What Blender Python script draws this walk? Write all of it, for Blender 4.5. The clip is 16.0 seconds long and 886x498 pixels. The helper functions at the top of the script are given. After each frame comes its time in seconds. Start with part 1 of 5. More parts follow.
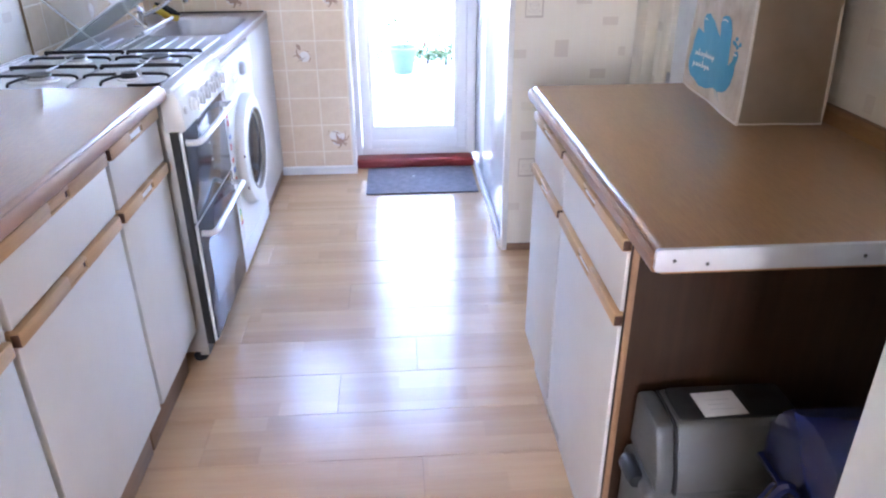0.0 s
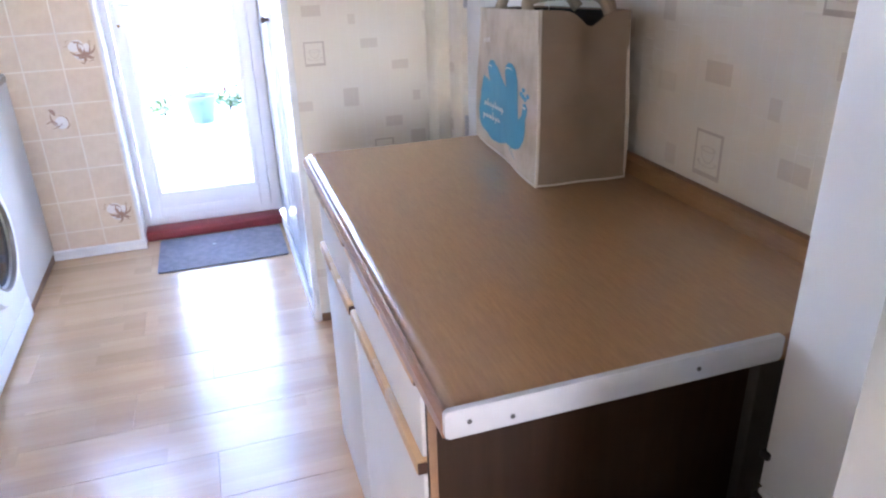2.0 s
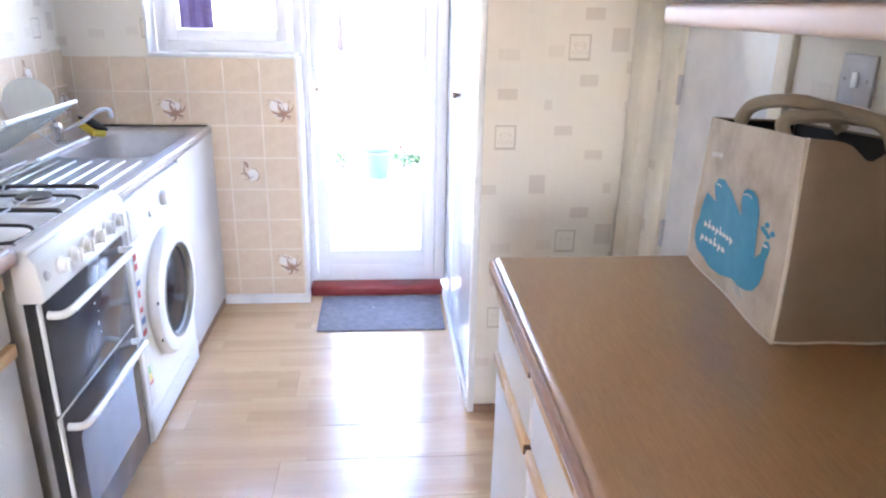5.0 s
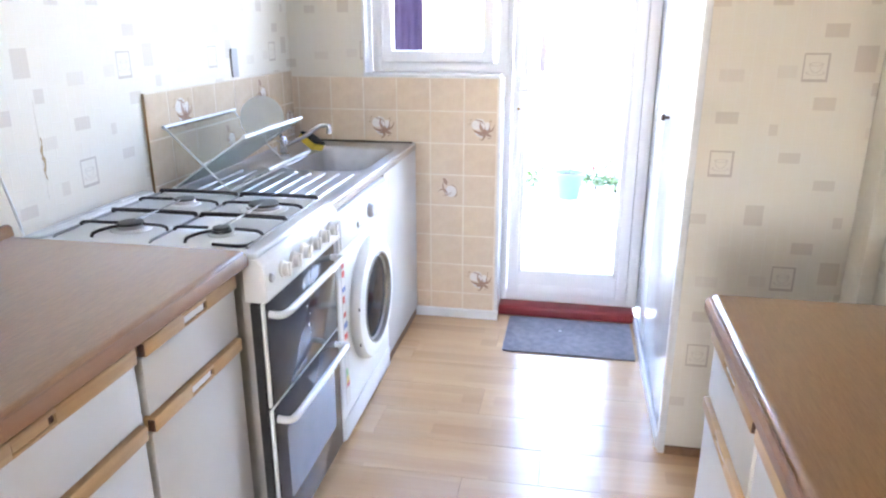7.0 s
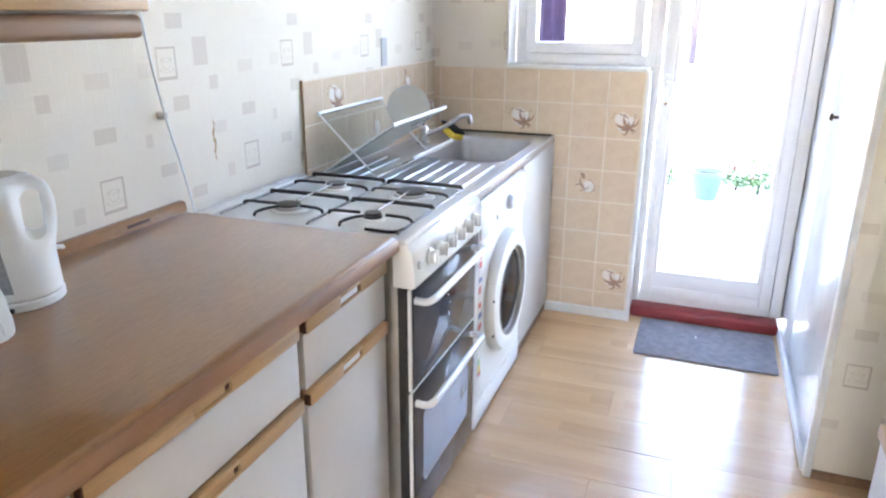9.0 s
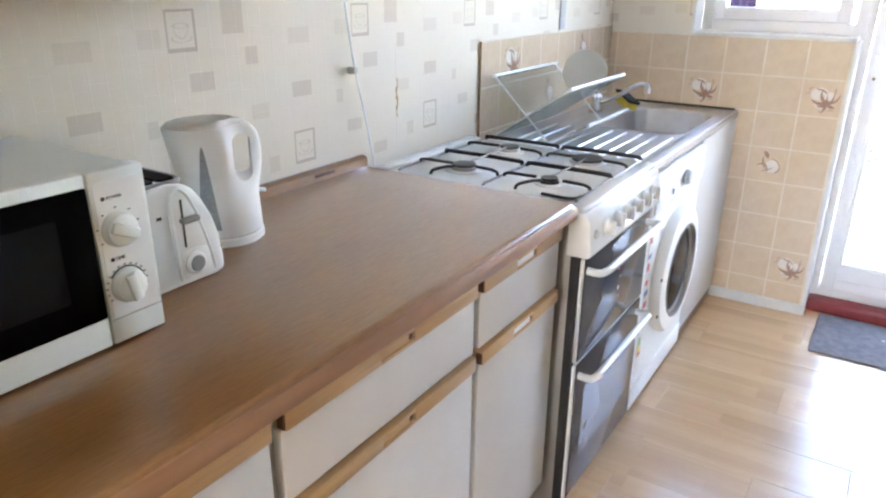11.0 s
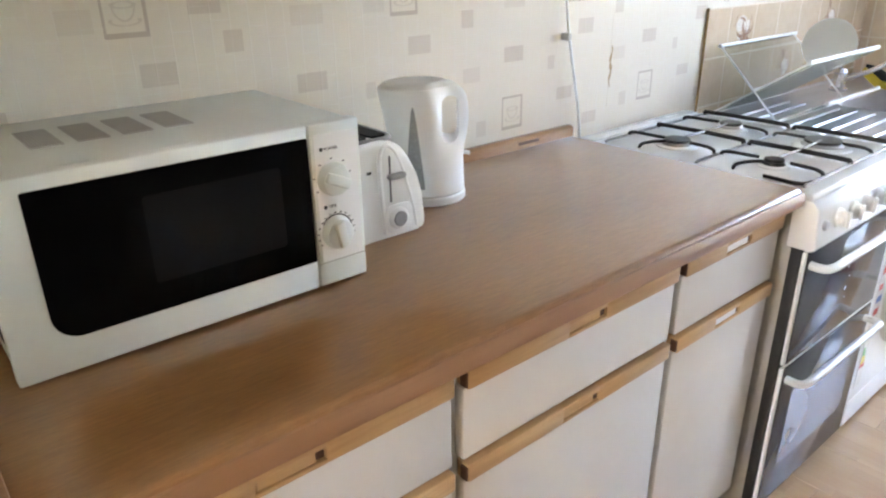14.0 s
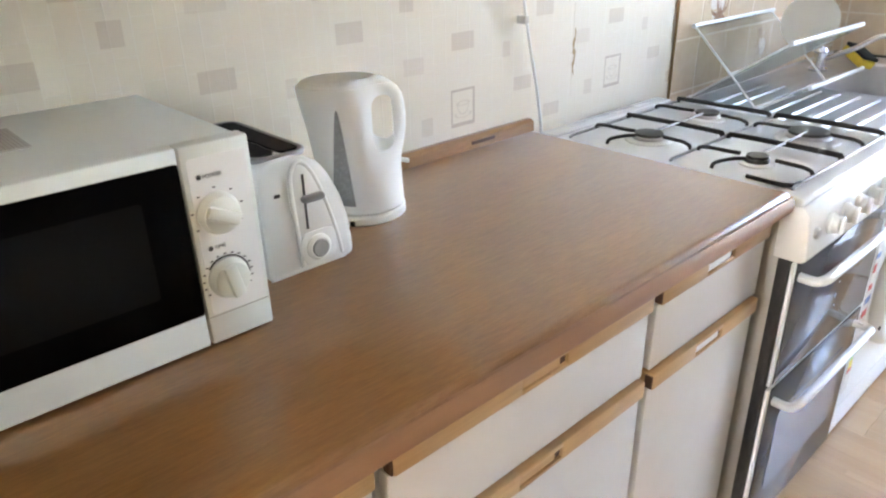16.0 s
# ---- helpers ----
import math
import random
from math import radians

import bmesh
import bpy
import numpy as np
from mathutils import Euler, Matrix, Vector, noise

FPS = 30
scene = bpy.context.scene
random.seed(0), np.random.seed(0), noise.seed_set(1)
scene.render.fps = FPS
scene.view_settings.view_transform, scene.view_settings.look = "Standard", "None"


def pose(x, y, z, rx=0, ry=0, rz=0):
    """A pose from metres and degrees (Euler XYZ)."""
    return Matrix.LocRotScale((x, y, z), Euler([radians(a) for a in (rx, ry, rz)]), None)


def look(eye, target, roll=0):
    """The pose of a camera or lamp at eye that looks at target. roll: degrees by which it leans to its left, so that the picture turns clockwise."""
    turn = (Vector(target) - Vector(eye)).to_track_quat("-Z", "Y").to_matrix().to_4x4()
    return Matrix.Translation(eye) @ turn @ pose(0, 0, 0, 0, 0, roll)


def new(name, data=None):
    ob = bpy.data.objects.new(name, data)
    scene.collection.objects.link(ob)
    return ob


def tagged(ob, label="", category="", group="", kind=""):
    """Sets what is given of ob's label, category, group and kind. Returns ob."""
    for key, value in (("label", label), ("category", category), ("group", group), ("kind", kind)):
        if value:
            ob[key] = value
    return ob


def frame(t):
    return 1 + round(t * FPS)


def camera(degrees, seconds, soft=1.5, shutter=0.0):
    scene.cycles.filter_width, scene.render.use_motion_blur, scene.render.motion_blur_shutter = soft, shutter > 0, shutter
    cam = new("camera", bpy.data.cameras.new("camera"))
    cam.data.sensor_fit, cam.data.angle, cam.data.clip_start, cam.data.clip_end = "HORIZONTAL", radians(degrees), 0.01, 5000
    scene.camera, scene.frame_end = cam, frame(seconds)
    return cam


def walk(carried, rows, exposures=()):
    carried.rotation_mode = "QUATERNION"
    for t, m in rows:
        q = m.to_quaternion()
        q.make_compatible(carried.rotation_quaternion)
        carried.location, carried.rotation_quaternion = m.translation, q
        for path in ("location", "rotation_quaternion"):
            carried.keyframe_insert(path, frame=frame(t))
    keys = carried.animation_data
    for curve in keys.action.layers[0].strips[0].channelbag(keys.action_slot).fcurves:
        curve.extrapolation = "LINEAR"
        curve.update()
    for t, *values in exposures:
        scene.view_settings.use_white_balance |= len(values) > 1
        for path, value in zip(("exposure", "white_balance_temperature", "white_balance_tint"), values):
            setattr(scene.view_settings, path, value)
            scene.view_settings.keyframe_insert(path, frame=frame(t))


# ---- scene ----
cam = camera(64.7, 16.0, 2.2)
PATH = [
    (0, (0.206, 0.139, 1.326), (0.321, 1.929, 0.441), -0.3),
    (0.5, (0.284, 0.214, 1.334), (0.366, 2.02, 0.479), -0.2),
    (1, (0.365, 0.27, 1.354), (0.423, 2.112, 0.576), -0.1),
    (1.5, (0.399, 0.336, 1.333), (0.576, 2.161, 0.535), -0.9),
    (2, (0.382, 0.431, 1.332), (0.938, 2.168, 0.513), -1.7),
    (2.5, (0.358, 0.474, 1.323), (1.164, 2.084, 0.452), -1.3),
    (3, (0.332, 0.497, 1.305), (1.192, 2.024, 0.342), -1.7),
    (3.5, (0.326, 0.519, 1.314), (1.126, 2.083, 0.358), -2.2),
    (4, (0.332, 0.578, 1.344), (0.866, 2.334, 0.55), -0.2),
    (4.5, (0.343, 0.608, 1.367), (0.669, 2.444, 0.644), 1.1),
    (5, (0.34, 0.63, 1.378), (0.503, 2.511, 0.719), 1.1),
    (5.2, (0.33, 0.629, 1.377), (0.45, 2.522, 0.742), 1.6),
    (7.3, (0.278, 0.66, 1.38), (-0.126, 2.521, 0.769), 0.1),
    (7.5, (0.268, 0.654, 1.381), (-0.165, 2.509, 0.772), 0.4),
    (8, (0.247, 0.657, 1.383), (-0.265, 2.49, 0.77), 0.7),
    (10.3, (0.168, 0.638, 1.361), (-0.713, 2.298, 0.676), 0.0),
    (10.5, (0.158, 0.639, 1.357), (-0.761, 2.275, 0.665), 0.2),
    (11, (0.141, 0.632, 1.357), (-0.871, 2.2, 0.638), 0.5),
    (11.5, (0.136, 0.623, 1.354), (-0.979, 2.112, 0.62), 0.5),
    (12, (0.132, 0.609, 1.355), (-1.093, 2.003, 0.61), 0.6),
    (12.5, (0.128, 0.598, 1.353), (-1.175, 1.915, 0.599), 0.5),
    (13, (0.135, 0.596, 1.353), (-1.238, 1.835, 0.592), -0.0),
    (13.5, (0.139, 0.603, 1.353), (-1.272, 1.797, 0.589), -0.3),
    (14, (0.132, 0.641, 1.341), (-1.277, 1.823, 0.555), -0.8),
    (14.5, (0.092, 0.698, 1.331), (-1.314, 1.859, 0.509), -1.5),
    (15, (0.027, 0.75, 1.334), (-1.331, 1.956, 0.496), -1.4),
    (15.5, (-0.008, 0.771, 1.332), (-1.345, 1.994, 0.484), -1.7),
    (16, (0.019, 0.822, 1.332), (-1.328, 2.038, 0.491), -1.4),
]
EXPOSURES = [(0, 5.28, 6150, 27), (3.5, 5.48, 6150, 26), (5, 5.56, 6550, 25), (8, 5.33, 6950, 20), (11, 5.26, 7400, 19), (16, 5.47, 7750, 18)]
walk(cam, [(t, look(eye, target, roll)) for t, eye, target, roll in PATH], EXPOSURES)

# ---- world, sun and exposure are set here; the walls and ceiling keep the sun out of the room ----
world = bpy.data.worlds.new("sky")
scene.world = world
world.use_nodes = True
SUN_UP, SUN_ROUND = radians(48), radians(200)
sky = world.node_tree.nodes.new("ShaderNodeTexSky")
sky.sky_type, sky.sun_disc, sky.sun_elevation, sky.sun_rotation = "NISHITA", False, SUN_UP, SUN_ROUND
world.node_tree.links.new(sky.outputs[0], world.node_tree.nodes["Background"].inputs[0])
world.node_tree.nodes["Background"].inputs[1].default_value = 0.15
sun = new("sun", bpy.data.lights.new("sun", "SUN"))
sun.data.energy, sun.data.angle, sun.data.color = 1.2, radians(10), (1, 0.95, 0.88)
sun.matrix_world = look((math.sin(SUN_ROUND) * 20, math.cos(SUN_ROUND) * 20, math.tan(SUN_UP) * 20), (0, 0, 0))

# unseen fill lamp added in the passage's back opening
back_light = new("back_fill_light", bpy.data.lights.new("back_fill_light", "AREA"))
back_light.data.shape, back_light.data.size, back_light.data.size_y = "RECTANGLE", 0.6, 0.75
back_light.data.energy, back_light.data.color = 0.95, (0.88, 0.95, 1.0)
back_light.matrix_world = look((-0.15, -2.04, 1.425), (-0.15, 0, 1.3))

# ---- materials ----


def material(name):
    m = bpy.data.materials.new(name)
    m.use_nodes = True
    nt = m.node_tree
    return m, nt, nt.nodes["Principled BSDF"]


def op(nt, kind, a, b=None, c=None):
    n = nt.nodes.new("ShaderNodeMath")
    n.operation = kind
    for i, v in enumerate((a, b, c)):
        if v is None:
            continue
        if isinstance(v, (int, float)):
            n.inputs[i].default_value = v
        else:
            nt.links.new(v, n.inputs[i])
    return n.outputs[0]


def mix(nt, fac, a, b):
    n = nt.nodes.new("ShaderNodeMix")
    n.data_type = "RGBA"
    for i, v in ((0, fac), (6, a), (7, b)):
        if isinstance(v, (int, float)):
            n.inputs[i].default_value = v
        elif isinstance(v, tuple):
            n.inputs[i].default_value = (*v, 1)
        else:
            nt.links.new(v, n.inputs[i])
    return n.outputs[2]


def coords(nt, stretch=(1, 1, 1), shuffle=False):
    """Object coordinates, stretched, and shifted from piece to piece."""
    tc = nt.nodes.new("ShaderNodeTexCoord")
    mp = nt.nodes.new("ShaderNodeMapping")
    mp.inputs["Scale"].default_value = stretch
    nt.links.new(tc.outputs["Object"], mp.inputs[0])
    if shuffle:
        info = nt.nodes.new("ShaderNodeObjectInfo")
        far = op(nt, "MULTIPLY", info.outputs["Random"], 37.0)
        comb = nt.nodes.new("ShaderNodeCombineXYZ")
        for i in range(3):
            nt.links.new(far, comb.inputs[i])
        nt.links.new(comb.outputs[0], mp.inputs[1])
    return mp.outputs[0]


def noisy(nt, vec, scale, detail=4, rough=0.6):
    n = nt.nodes.new("ShaderNodeTexNoise")
    n.inputs["Scale"].default_value, n.inputs["Detail"].default_value, n.inputs["Roughness"].default_value = scale, detail, rough
    nt.links.new(vec, n.inputs["Vector"])
    return n.outputs[0]


def ramp(nt, fac, lo, hi):
    n = nt.nodes.new("ShaderNodeMapRange")
    n.inputs[1].default_value, n.inputs[2].default_value = lo, hi
    nt.links.new(fac, n.inputs[0])
    return n.outputs[0]


def bump(nt, bsdf, height, strength, distance):
    n = nt.nodes.new("ShaderNodeBump")
    n.inputs["Strength"].default_value, n.inputs["Distance"].default_value = strength, distance
    nt.links.new(height, n.inputs["Height"])
    nt.links.new(n.outputs[0], bsdf.inputs["Normal"])


def plain(name, colour, worn=None, rough=0.5, metal=0.0, scale=8.0, grain=150.0, relief=0.15, coat=0.0, stretch=(1, 1, 1)):
    """A surface with broad stains towards the colour worn, and a fine grain in gloss and relief."""
    m, nt, b = material(name)
    vec = coords(nt, stretch)
    worn = worn or tuple(c * 0.86 for c in colour)
    wide = ramp(nt, noisy(nt, vec, scale), 0.38, 0.72)
    fine = noisy(nt, vec, grain, 3)
    nt.links.new(mix(nt, wide, colour, worn), b.inputs["Base Color"])
    nt.links.new(op(nt, "MULTIPLY_ADD", fine, 0.16, rough - 0.06), b.inputs["Roughness"])
    b.inputs["Metallic"].default_value = metal
    b.inputs["Coat Weight"].default_value = coat
    if relief:
        bump(nt, b, fine, relief, 0.0015)
    return m


def wood(name, dark, light, axis="Y", rough=0.35, grain=22.0, shuffle=True, relief=0.12, coat=0.0, tone=0.12, mottle=0.2, polish=0.12):
    """Wood or wood print with the grain along one axis."""
    m, nt, b = material(name)
    s = {"X": (0.06, 1, 1), "Y": (1, 0.06, 1), "Z": (1, 1, 0.06)}[axis]
    vec = coords(nt, s, shuffle)
    streak = noisy(nt, vec, grain, 6, 0.65)
    pores = noisy(nt, vec, grain * 9, 3, 0.7)
    broad = noisy(nt, vec, grain * 0.22, 2)
    f = op(nt, "ADD", op(nt, "MULTIPLY", streak, 0.62), op(nt, "ADD", op(nt, "MULTIPLY", pores, 0.22), op(nt, "MULTIPLY", broad, 0.3)))
    col = mix(nt, ramp(nt, f, 0.36, 0.76), dark, light)
    if shuffle:
        info = nt.nodes.new("ShaderNodeObjectInfo")
        hsv = nt.nodes.new("ShaderNodeHueSaturation")
        nt.links.new(op(nt, "MULTIPLY_ADD", info.outputs["Random"], tone * 2, 1 - tone), hsv.inputs["Value"])
        nt.links.new(col, hsv.inputs["Color"])
        col = hsv.outputs[0]
    nt.links.new(col, b.inputs["Base Color"])
    nt.links.new(op(nt, "MULTIPLY_ADD", pores, mottle, rough - mottle * 0.4), b.inputs["Roughness"])
    b.inputs["Coat Weight"].default_value = coat
    b.inputs["Coat Roughness"].default_value = polish
    if relief:
        bump(nt, b, f, relief, 0.001)
    return m


# printed patches in one repeat of the wallpaper: across, up, width, height, strength; the last two are outlined squares
PATCHES = ((0.311, -0.142, 0.062, 0.034, 0.6), (0.037, -0.098, 0.058, 0.036, 0.55), (0.31, -0.024, 0.066, 0.034, 0.3),
           (0.125, 0.024, 0.055, 0.07, 0.6), (0.18, -0.176, 0.05, 0.032, 0.3), (0.168, -0.057, 0.034, 0.036, 0.55),
           (0.494, -0.253, 0.058, 0.03, 0.5), (0.42, -0.427, 0.052, 0.062, 0.6), (0.071, -0.33, 0.058, 0.03, 0.5),
           (0.04, 0.098, 0.06, 0.036, 0.6), (0.44, -0.174, 0.024, 0.032, 0.45), (0.262, -0.445, 0.05, 0.032, 0.5),
           (0.125, -0.44, 0.026, 0.034, 0.5), (0.455, -0.012, 0.05, 0.034, 0.25), (0.21, -0.3, 0.03, 0.036, 0.4))
SQUARES = ((0.0, 0.0, 0.068, 0.078), (0.31, -0.276, 0.068, 0.078))


def wallpaper(name, axis, sign, start):
    """Cream embossed vinyl with printed blocks and outlined cup squares; a repeat is 0.527 across and 0.621 up."""
    m, nt, b = material(name)
    geo = nt.nodes.new("ShaderNodeNewGeometry")
    sep = nt.nodes.new("ShaderNodeSeparateXYZ")
    nt.links.new(geo.outputs["Position"], sep.inputs[0])
    u = op(nt, "MULTIPLY", op(nt, "SUBTRACT", sep.outputs["XYZ".index(axis)], start), float(sign))
    v = op(nt, "SUBTRACT", sep.outputs[2], 1.263)

    def inside(cu, cv, w, h):
        du = op(nt, "ABSOLUTE", op(nt, "WRAP", op(nt, "SUBTRACT", u, cu), 0.2635, -0.2635))
        dv = op(nt, "ABSOLUTE", op(nt, "WRAP", op(nt, "SUBTRACT", v, cv), 0.3105, -0.3105))
        return op(nt, "MULTIPLY", op(nt, "LESS_THAN", du, w / 2), op(nt, "LESS_THAN", dv, h / 2)), du, dv

    print_ = None
    for cu, cv, w, h, k in PATCHES:
        one = op(nt, "MULTIPLY", inside(cu, cv, w, h)[0], k * 0.68)
        print_ = one if print_ is None else op(nt, "MAXIMUM", print_, one)
    line = None
    for cu, cv, w, h in SQUARES:
        outer, du, dv = inside(cu, cv, w, h)
        inner = inside(cu - 0.001, cv + 0.0015, w - 0.01, h - 0.013)[0]
        edge = op(nt, "SUBTRACT", outer, inner)
        # a drawn cup: the rim, the bowl below it and the saucer
        sv = op(nt, "WRAP", op(nt, "SUBTRACT", v, cv), 0.3105, -0.3105)

        def oval(up, rx, rz, width, low=None):
            r = op(nt, "SQRT", op(nt, "ADD", op(nt, "POWER", op(nt, "DIVIDE", du, rx), 2.0), op(nt, "POWER", op(nt, "ABSOLUTE", op(nt, "DIVIDE", op(nt, "SUBTRACT", sv, up), rz)), 2.0)))
            ring = op(nt, "LESS_THAN", op(nt, "ABSOLUTE", op(nt, "SUBTRACT", r, 1.0)), width)
            return op(nt, "MULTIPLY", ring, op(nt, "LESS_THAN", sv, low)) if low is not None else ring

        cup = op(nt, "MAXIMUM", oval(0.009, 0.0165, 0.0045, 0.2), op(nt, "MAXIMUM", oval(0.009, 0.0165, 0.023, 0.07, 0.009), oval(-0.014, 0.022, 0.007, 0.13, -0.011)))
        cup = op(nt, "MULTIPLY", cup, 0.5)
        one = op(nt, "MAXIMUM", edge, cup)
        line = one if line is None else op(nt, "MAXIMUM", line, one)
    comb = nt.nodes.new("ShaderNodeCombineXYZ")
    nt.links.new(v, comb.inputs[0])
    nt.links.new(u, comb.inputs[1])
    brick = nt.nodes.new("ShaderNodeTexBrick")
    brick.inputs["Scale"].default_value = 1.0
    brick.inputs["Mortar Size"].default_value, brick.inputs["Mortar Smooth"].default_value = 0.0013, 0.5
    brick.inputs["Brick Width"].default_value, brick.inputs["Row Height"].default_value = 0.09, 0.0329
    brick.offset, brick.squash, brick.squash_frequency = 0.41, 0.62, 3
    nt.links.new(comb.outputs[0], brick.inputs["Vector"])
    ribs = noisy(nt, coords(nt, (1, 1, 0.12)), 160, 3)
    old = ramp(nt, noisy(nt, coords(nt), 1.6, 4), 0.4, 0.75)
    col = mix(nt, old, (0.79, 0.735, 0.635), (0.74, 0.675, 0.565))
    # lighter line colour paints the highlight along the embossed ridges
    col = mix(nt, op(nt, "MULTIPLY", brick.outputs["Fac"], 0.45), col, (0.8, 0.77, 0.7))
    col = mix(nt, print_, col, (0.5, 0.4, 0.32))
    col = mix(nt, op(nt, "MULTIPLY", line, 0.55), col, (0.4, 0.31, 0.25))
    nt.links.new(col, b.inputs["Base Color"])
    b.inputs["Roughness"].default_value = 0.55
    bump(nt, b, op(nt, "ADD", op(nt, "MULTIPLY", ribs, 0.45), brick.outputs["Fac"]), 0.4, 0.0012)
    return m


PAPER_L = wallpaper("wallpaper_west", "Y", 1, 1.516)
PAPER_F = wallpaper("wallpaper_north", "X", 1, 0.935)
PAPER_R = wallpaper("wallpaper_east", "Y", -1, 1.67)
WHITE_PAINT = plain("white_gloss_paint", (0.8, 0.8, 0.79), rough=0.3, relief=0.06)
CREAM_PAINT = plain("cream_paint", (0.79, 0.725, 0.6), rough=0.45, relief=0.08)
# off-white paint darkened to hold the shade on the jamb
JAMB_PAINT = plain("shaded_white_paint", (0.54, 0.54, 0.51), (0.48, 0.475, 0.44), rough=0.4, relief=0.08)
CEILING_PAINT = plain("ceiling_paint", (0.82, 0.81, 0.78), rough=0.8)
UPVC = plain("white_upvc", (0.93, 0.935, 0.95), (0.91, 0.915, 0.935), rough=0.28, relief=0.03)
GLOSS_DOOR = plain("white_gloss_panel", (0.8, 0.81, 0.83), rough=0.16, relief=0.02, coat=0.4)
LAMINATE = plain("white_laminate", (0.63, 0.615, 0.595), (0.6, 0.585, 0.56), rough=0.42, relief=0.03)
CARCASS = plain("grey_white_carcass", (0.6, 0.58, 0.55), rough=0.5)
OAK_EDGE = wood("oak_handle_strip", (0.36, 0.2, 0.088), (0.63, 0.405, 0.2), "Y", rough=0.4, grain=44)
DARK_END = plain("dark_notch", (0.085, 0.034, 0.016), rough=0.6)


def worktop_print(name, dark, light, coat):
    """Wood-print laminate: short dark pores, fine flecks and faint broad figure under a smooth coat."""
    m, nt, b = material(name)
    pores = ramp(nt, noisy(nt, coords(nt, (1, 0.09, 1)), 330, 4, 0.7), 0.36, 0.68)
    fleck = ramp(nt, noisy(nt, coords(nt, (1, 0.22, 1)), 120, 5, 0.7), 0.3, 0.75)
    figure = ramp(nt, noisy(nt, coords(nt, (1, 0.16, 1)), 9, 3, 0.5), 0.35, 0.7)
    f = op(nt, "ADD", op(nt, "MULTIPLY", pores, 0.42), op(nt, "ADD", op(nt, "MULTIPLY", fleck, 0.36), op(nt, "MULTIPLY", figure, 0.22)))
    nt.links.new(mix(nt, f, dark, light), b.inputs["Base Color"])
    b.inputs["Roughness"].default_value = 0.28
    b.inputs["Coat Weight"].default_value, b.inputs["Coat Roughness"].default_value = coat, 0.035
    return m


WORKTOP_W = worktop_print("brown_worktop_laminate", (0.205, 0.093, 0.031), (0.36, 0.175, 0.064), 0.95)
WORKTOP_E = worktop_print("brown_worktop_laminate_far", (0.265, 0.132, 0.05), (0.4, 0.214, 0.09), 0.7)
EDGE_WOOD = wood("worktop_edge_brown", (0.235, 0.112, 0.05), (0.33, 0.165, 0.08), "Y", rough=0.42, grain=26, shuffle=False, coat=0.12)
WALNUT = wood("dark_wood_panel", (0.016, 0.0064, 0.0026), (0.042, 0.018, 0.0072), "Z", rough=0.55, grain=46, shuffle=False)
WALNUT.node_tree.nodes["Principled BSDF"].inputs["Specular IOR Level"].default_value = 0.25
GREY_BOARD = wood("grey_board", (0.05, 0.044, 0.038), (0.085, 0.076, 0.066), "Z", rough=0.55, grain=30, shuffle=False)
PLINTH_WOOD = wood("plinth_wood", (0.2, 0.105, 0.05), (0.34, 0.19, 0.1), "Y", rough=0.5)
FLOOR_WOOD = wood("maple_laminate", (0.56, 0.345, 0.18), (0.665, 0.45, 0.262), "X", rough=0.25, grain=16, relief=0, coat=0.65, tone=0.06, mottle=0.03, polish=0.16)
fnt = FLOOR_WOOD.node_tree
fb = fnt.nodes["Principled BSDF"]
strip = fnt.nodes.new("ShaderNodeTexBrick")
strip.inputs["Scale"].default_value, strip.inputs["Mortar Size"].default_value = 1.0, 0.0
strip.inputs["Brick Width"].default_value, strip.inputs["Row Height"].default_value = 0.41, 0.0645
strip.inputs["Color1"].default_value, strip.inputs["Color2"].default_value = (0.91, 0.9, 0.88, 1), (1.05, 1.05, 1.05, 1)
fnt.links.new(coords(fnt, (1, 1, 1), True), strip.inputs["Vector"])
blend = fnt.nodes.new("ShaderNodeMix")
blend.data_type, blend.blend_type = "RGBA", "MULTIPLY"
blend.inputs[0].default_value = 1.0
fnt.links.new(fb.inputs["Base Color"].links[0].from_socket, blend.inputs[6])
fnt.links.new(strip.outputs["Color"], blend.inputs[7])
fnt.links.new(blend.outputs[2], fb.inputs["Base Color"])
UNDERLAY = plain("floor_joint", (0.36, 0.25, 0.16), rough=0.8)
TILE_MAT = plain("beige_glazed_tile", (0.75, 0.605, 0.45), (0.7, 0.55, 0.4), rough=0.18, scale=22, relief=0.03, coat=0.3)
GROUT = plain("cream_grout", (0.8, 0.71, 0.59), rough=0.8)
MOTIF_BROWN = plain("brown_tile_print", (0.42, 0.255, 0.18), rough=0.25, relief=0)
MOTIF_PALE = plain("pale_tile_print", (0.82, 0.77, 0.72), rough=0.25, relief=0)
RED_PAINT = plain("red_gloss_step_paint", (0.3, 0.04, 0.04), (0.23, 0.03, 0.03), rough=0.3, relief=0.01)
MAT_FABRIC = plain("grey_blue_ribbed_mat", (0.2, 0.195, 0.22), (0.29, 0.28, 0.3), rough=0.95, scale=30, grain=420, relief=0.8)
ENAMEL = plain("white_enamel", (0.78, 0.795, 0.795), (0.745, 0.76, 0.755), rough=0.22, relief=0.02, coat=0.3)
APPLIANCE = plain("white_appliance_plastic", (0.84, 0.855, 0.85), (0.81, 0.825, 0.82), rough=0.32, relief=0.02)
OLD_WHITE = plain("yellowed_white_plastic", (0.755, 0.8, 0.775), (0.725, 0.765, 0.735), rough=0.35, relief=0.02)
BLACK_GLASS = plain("black_door_glass", (0.002, 0.002, 0.0022), (0.0025, 0.0025, 0.0028), rough=0.08, relief=0)
BLACK_GLASS.node_tree.nodes["Principled BSDF"].inputs["Specular IOR Level"].default_value = 0.035
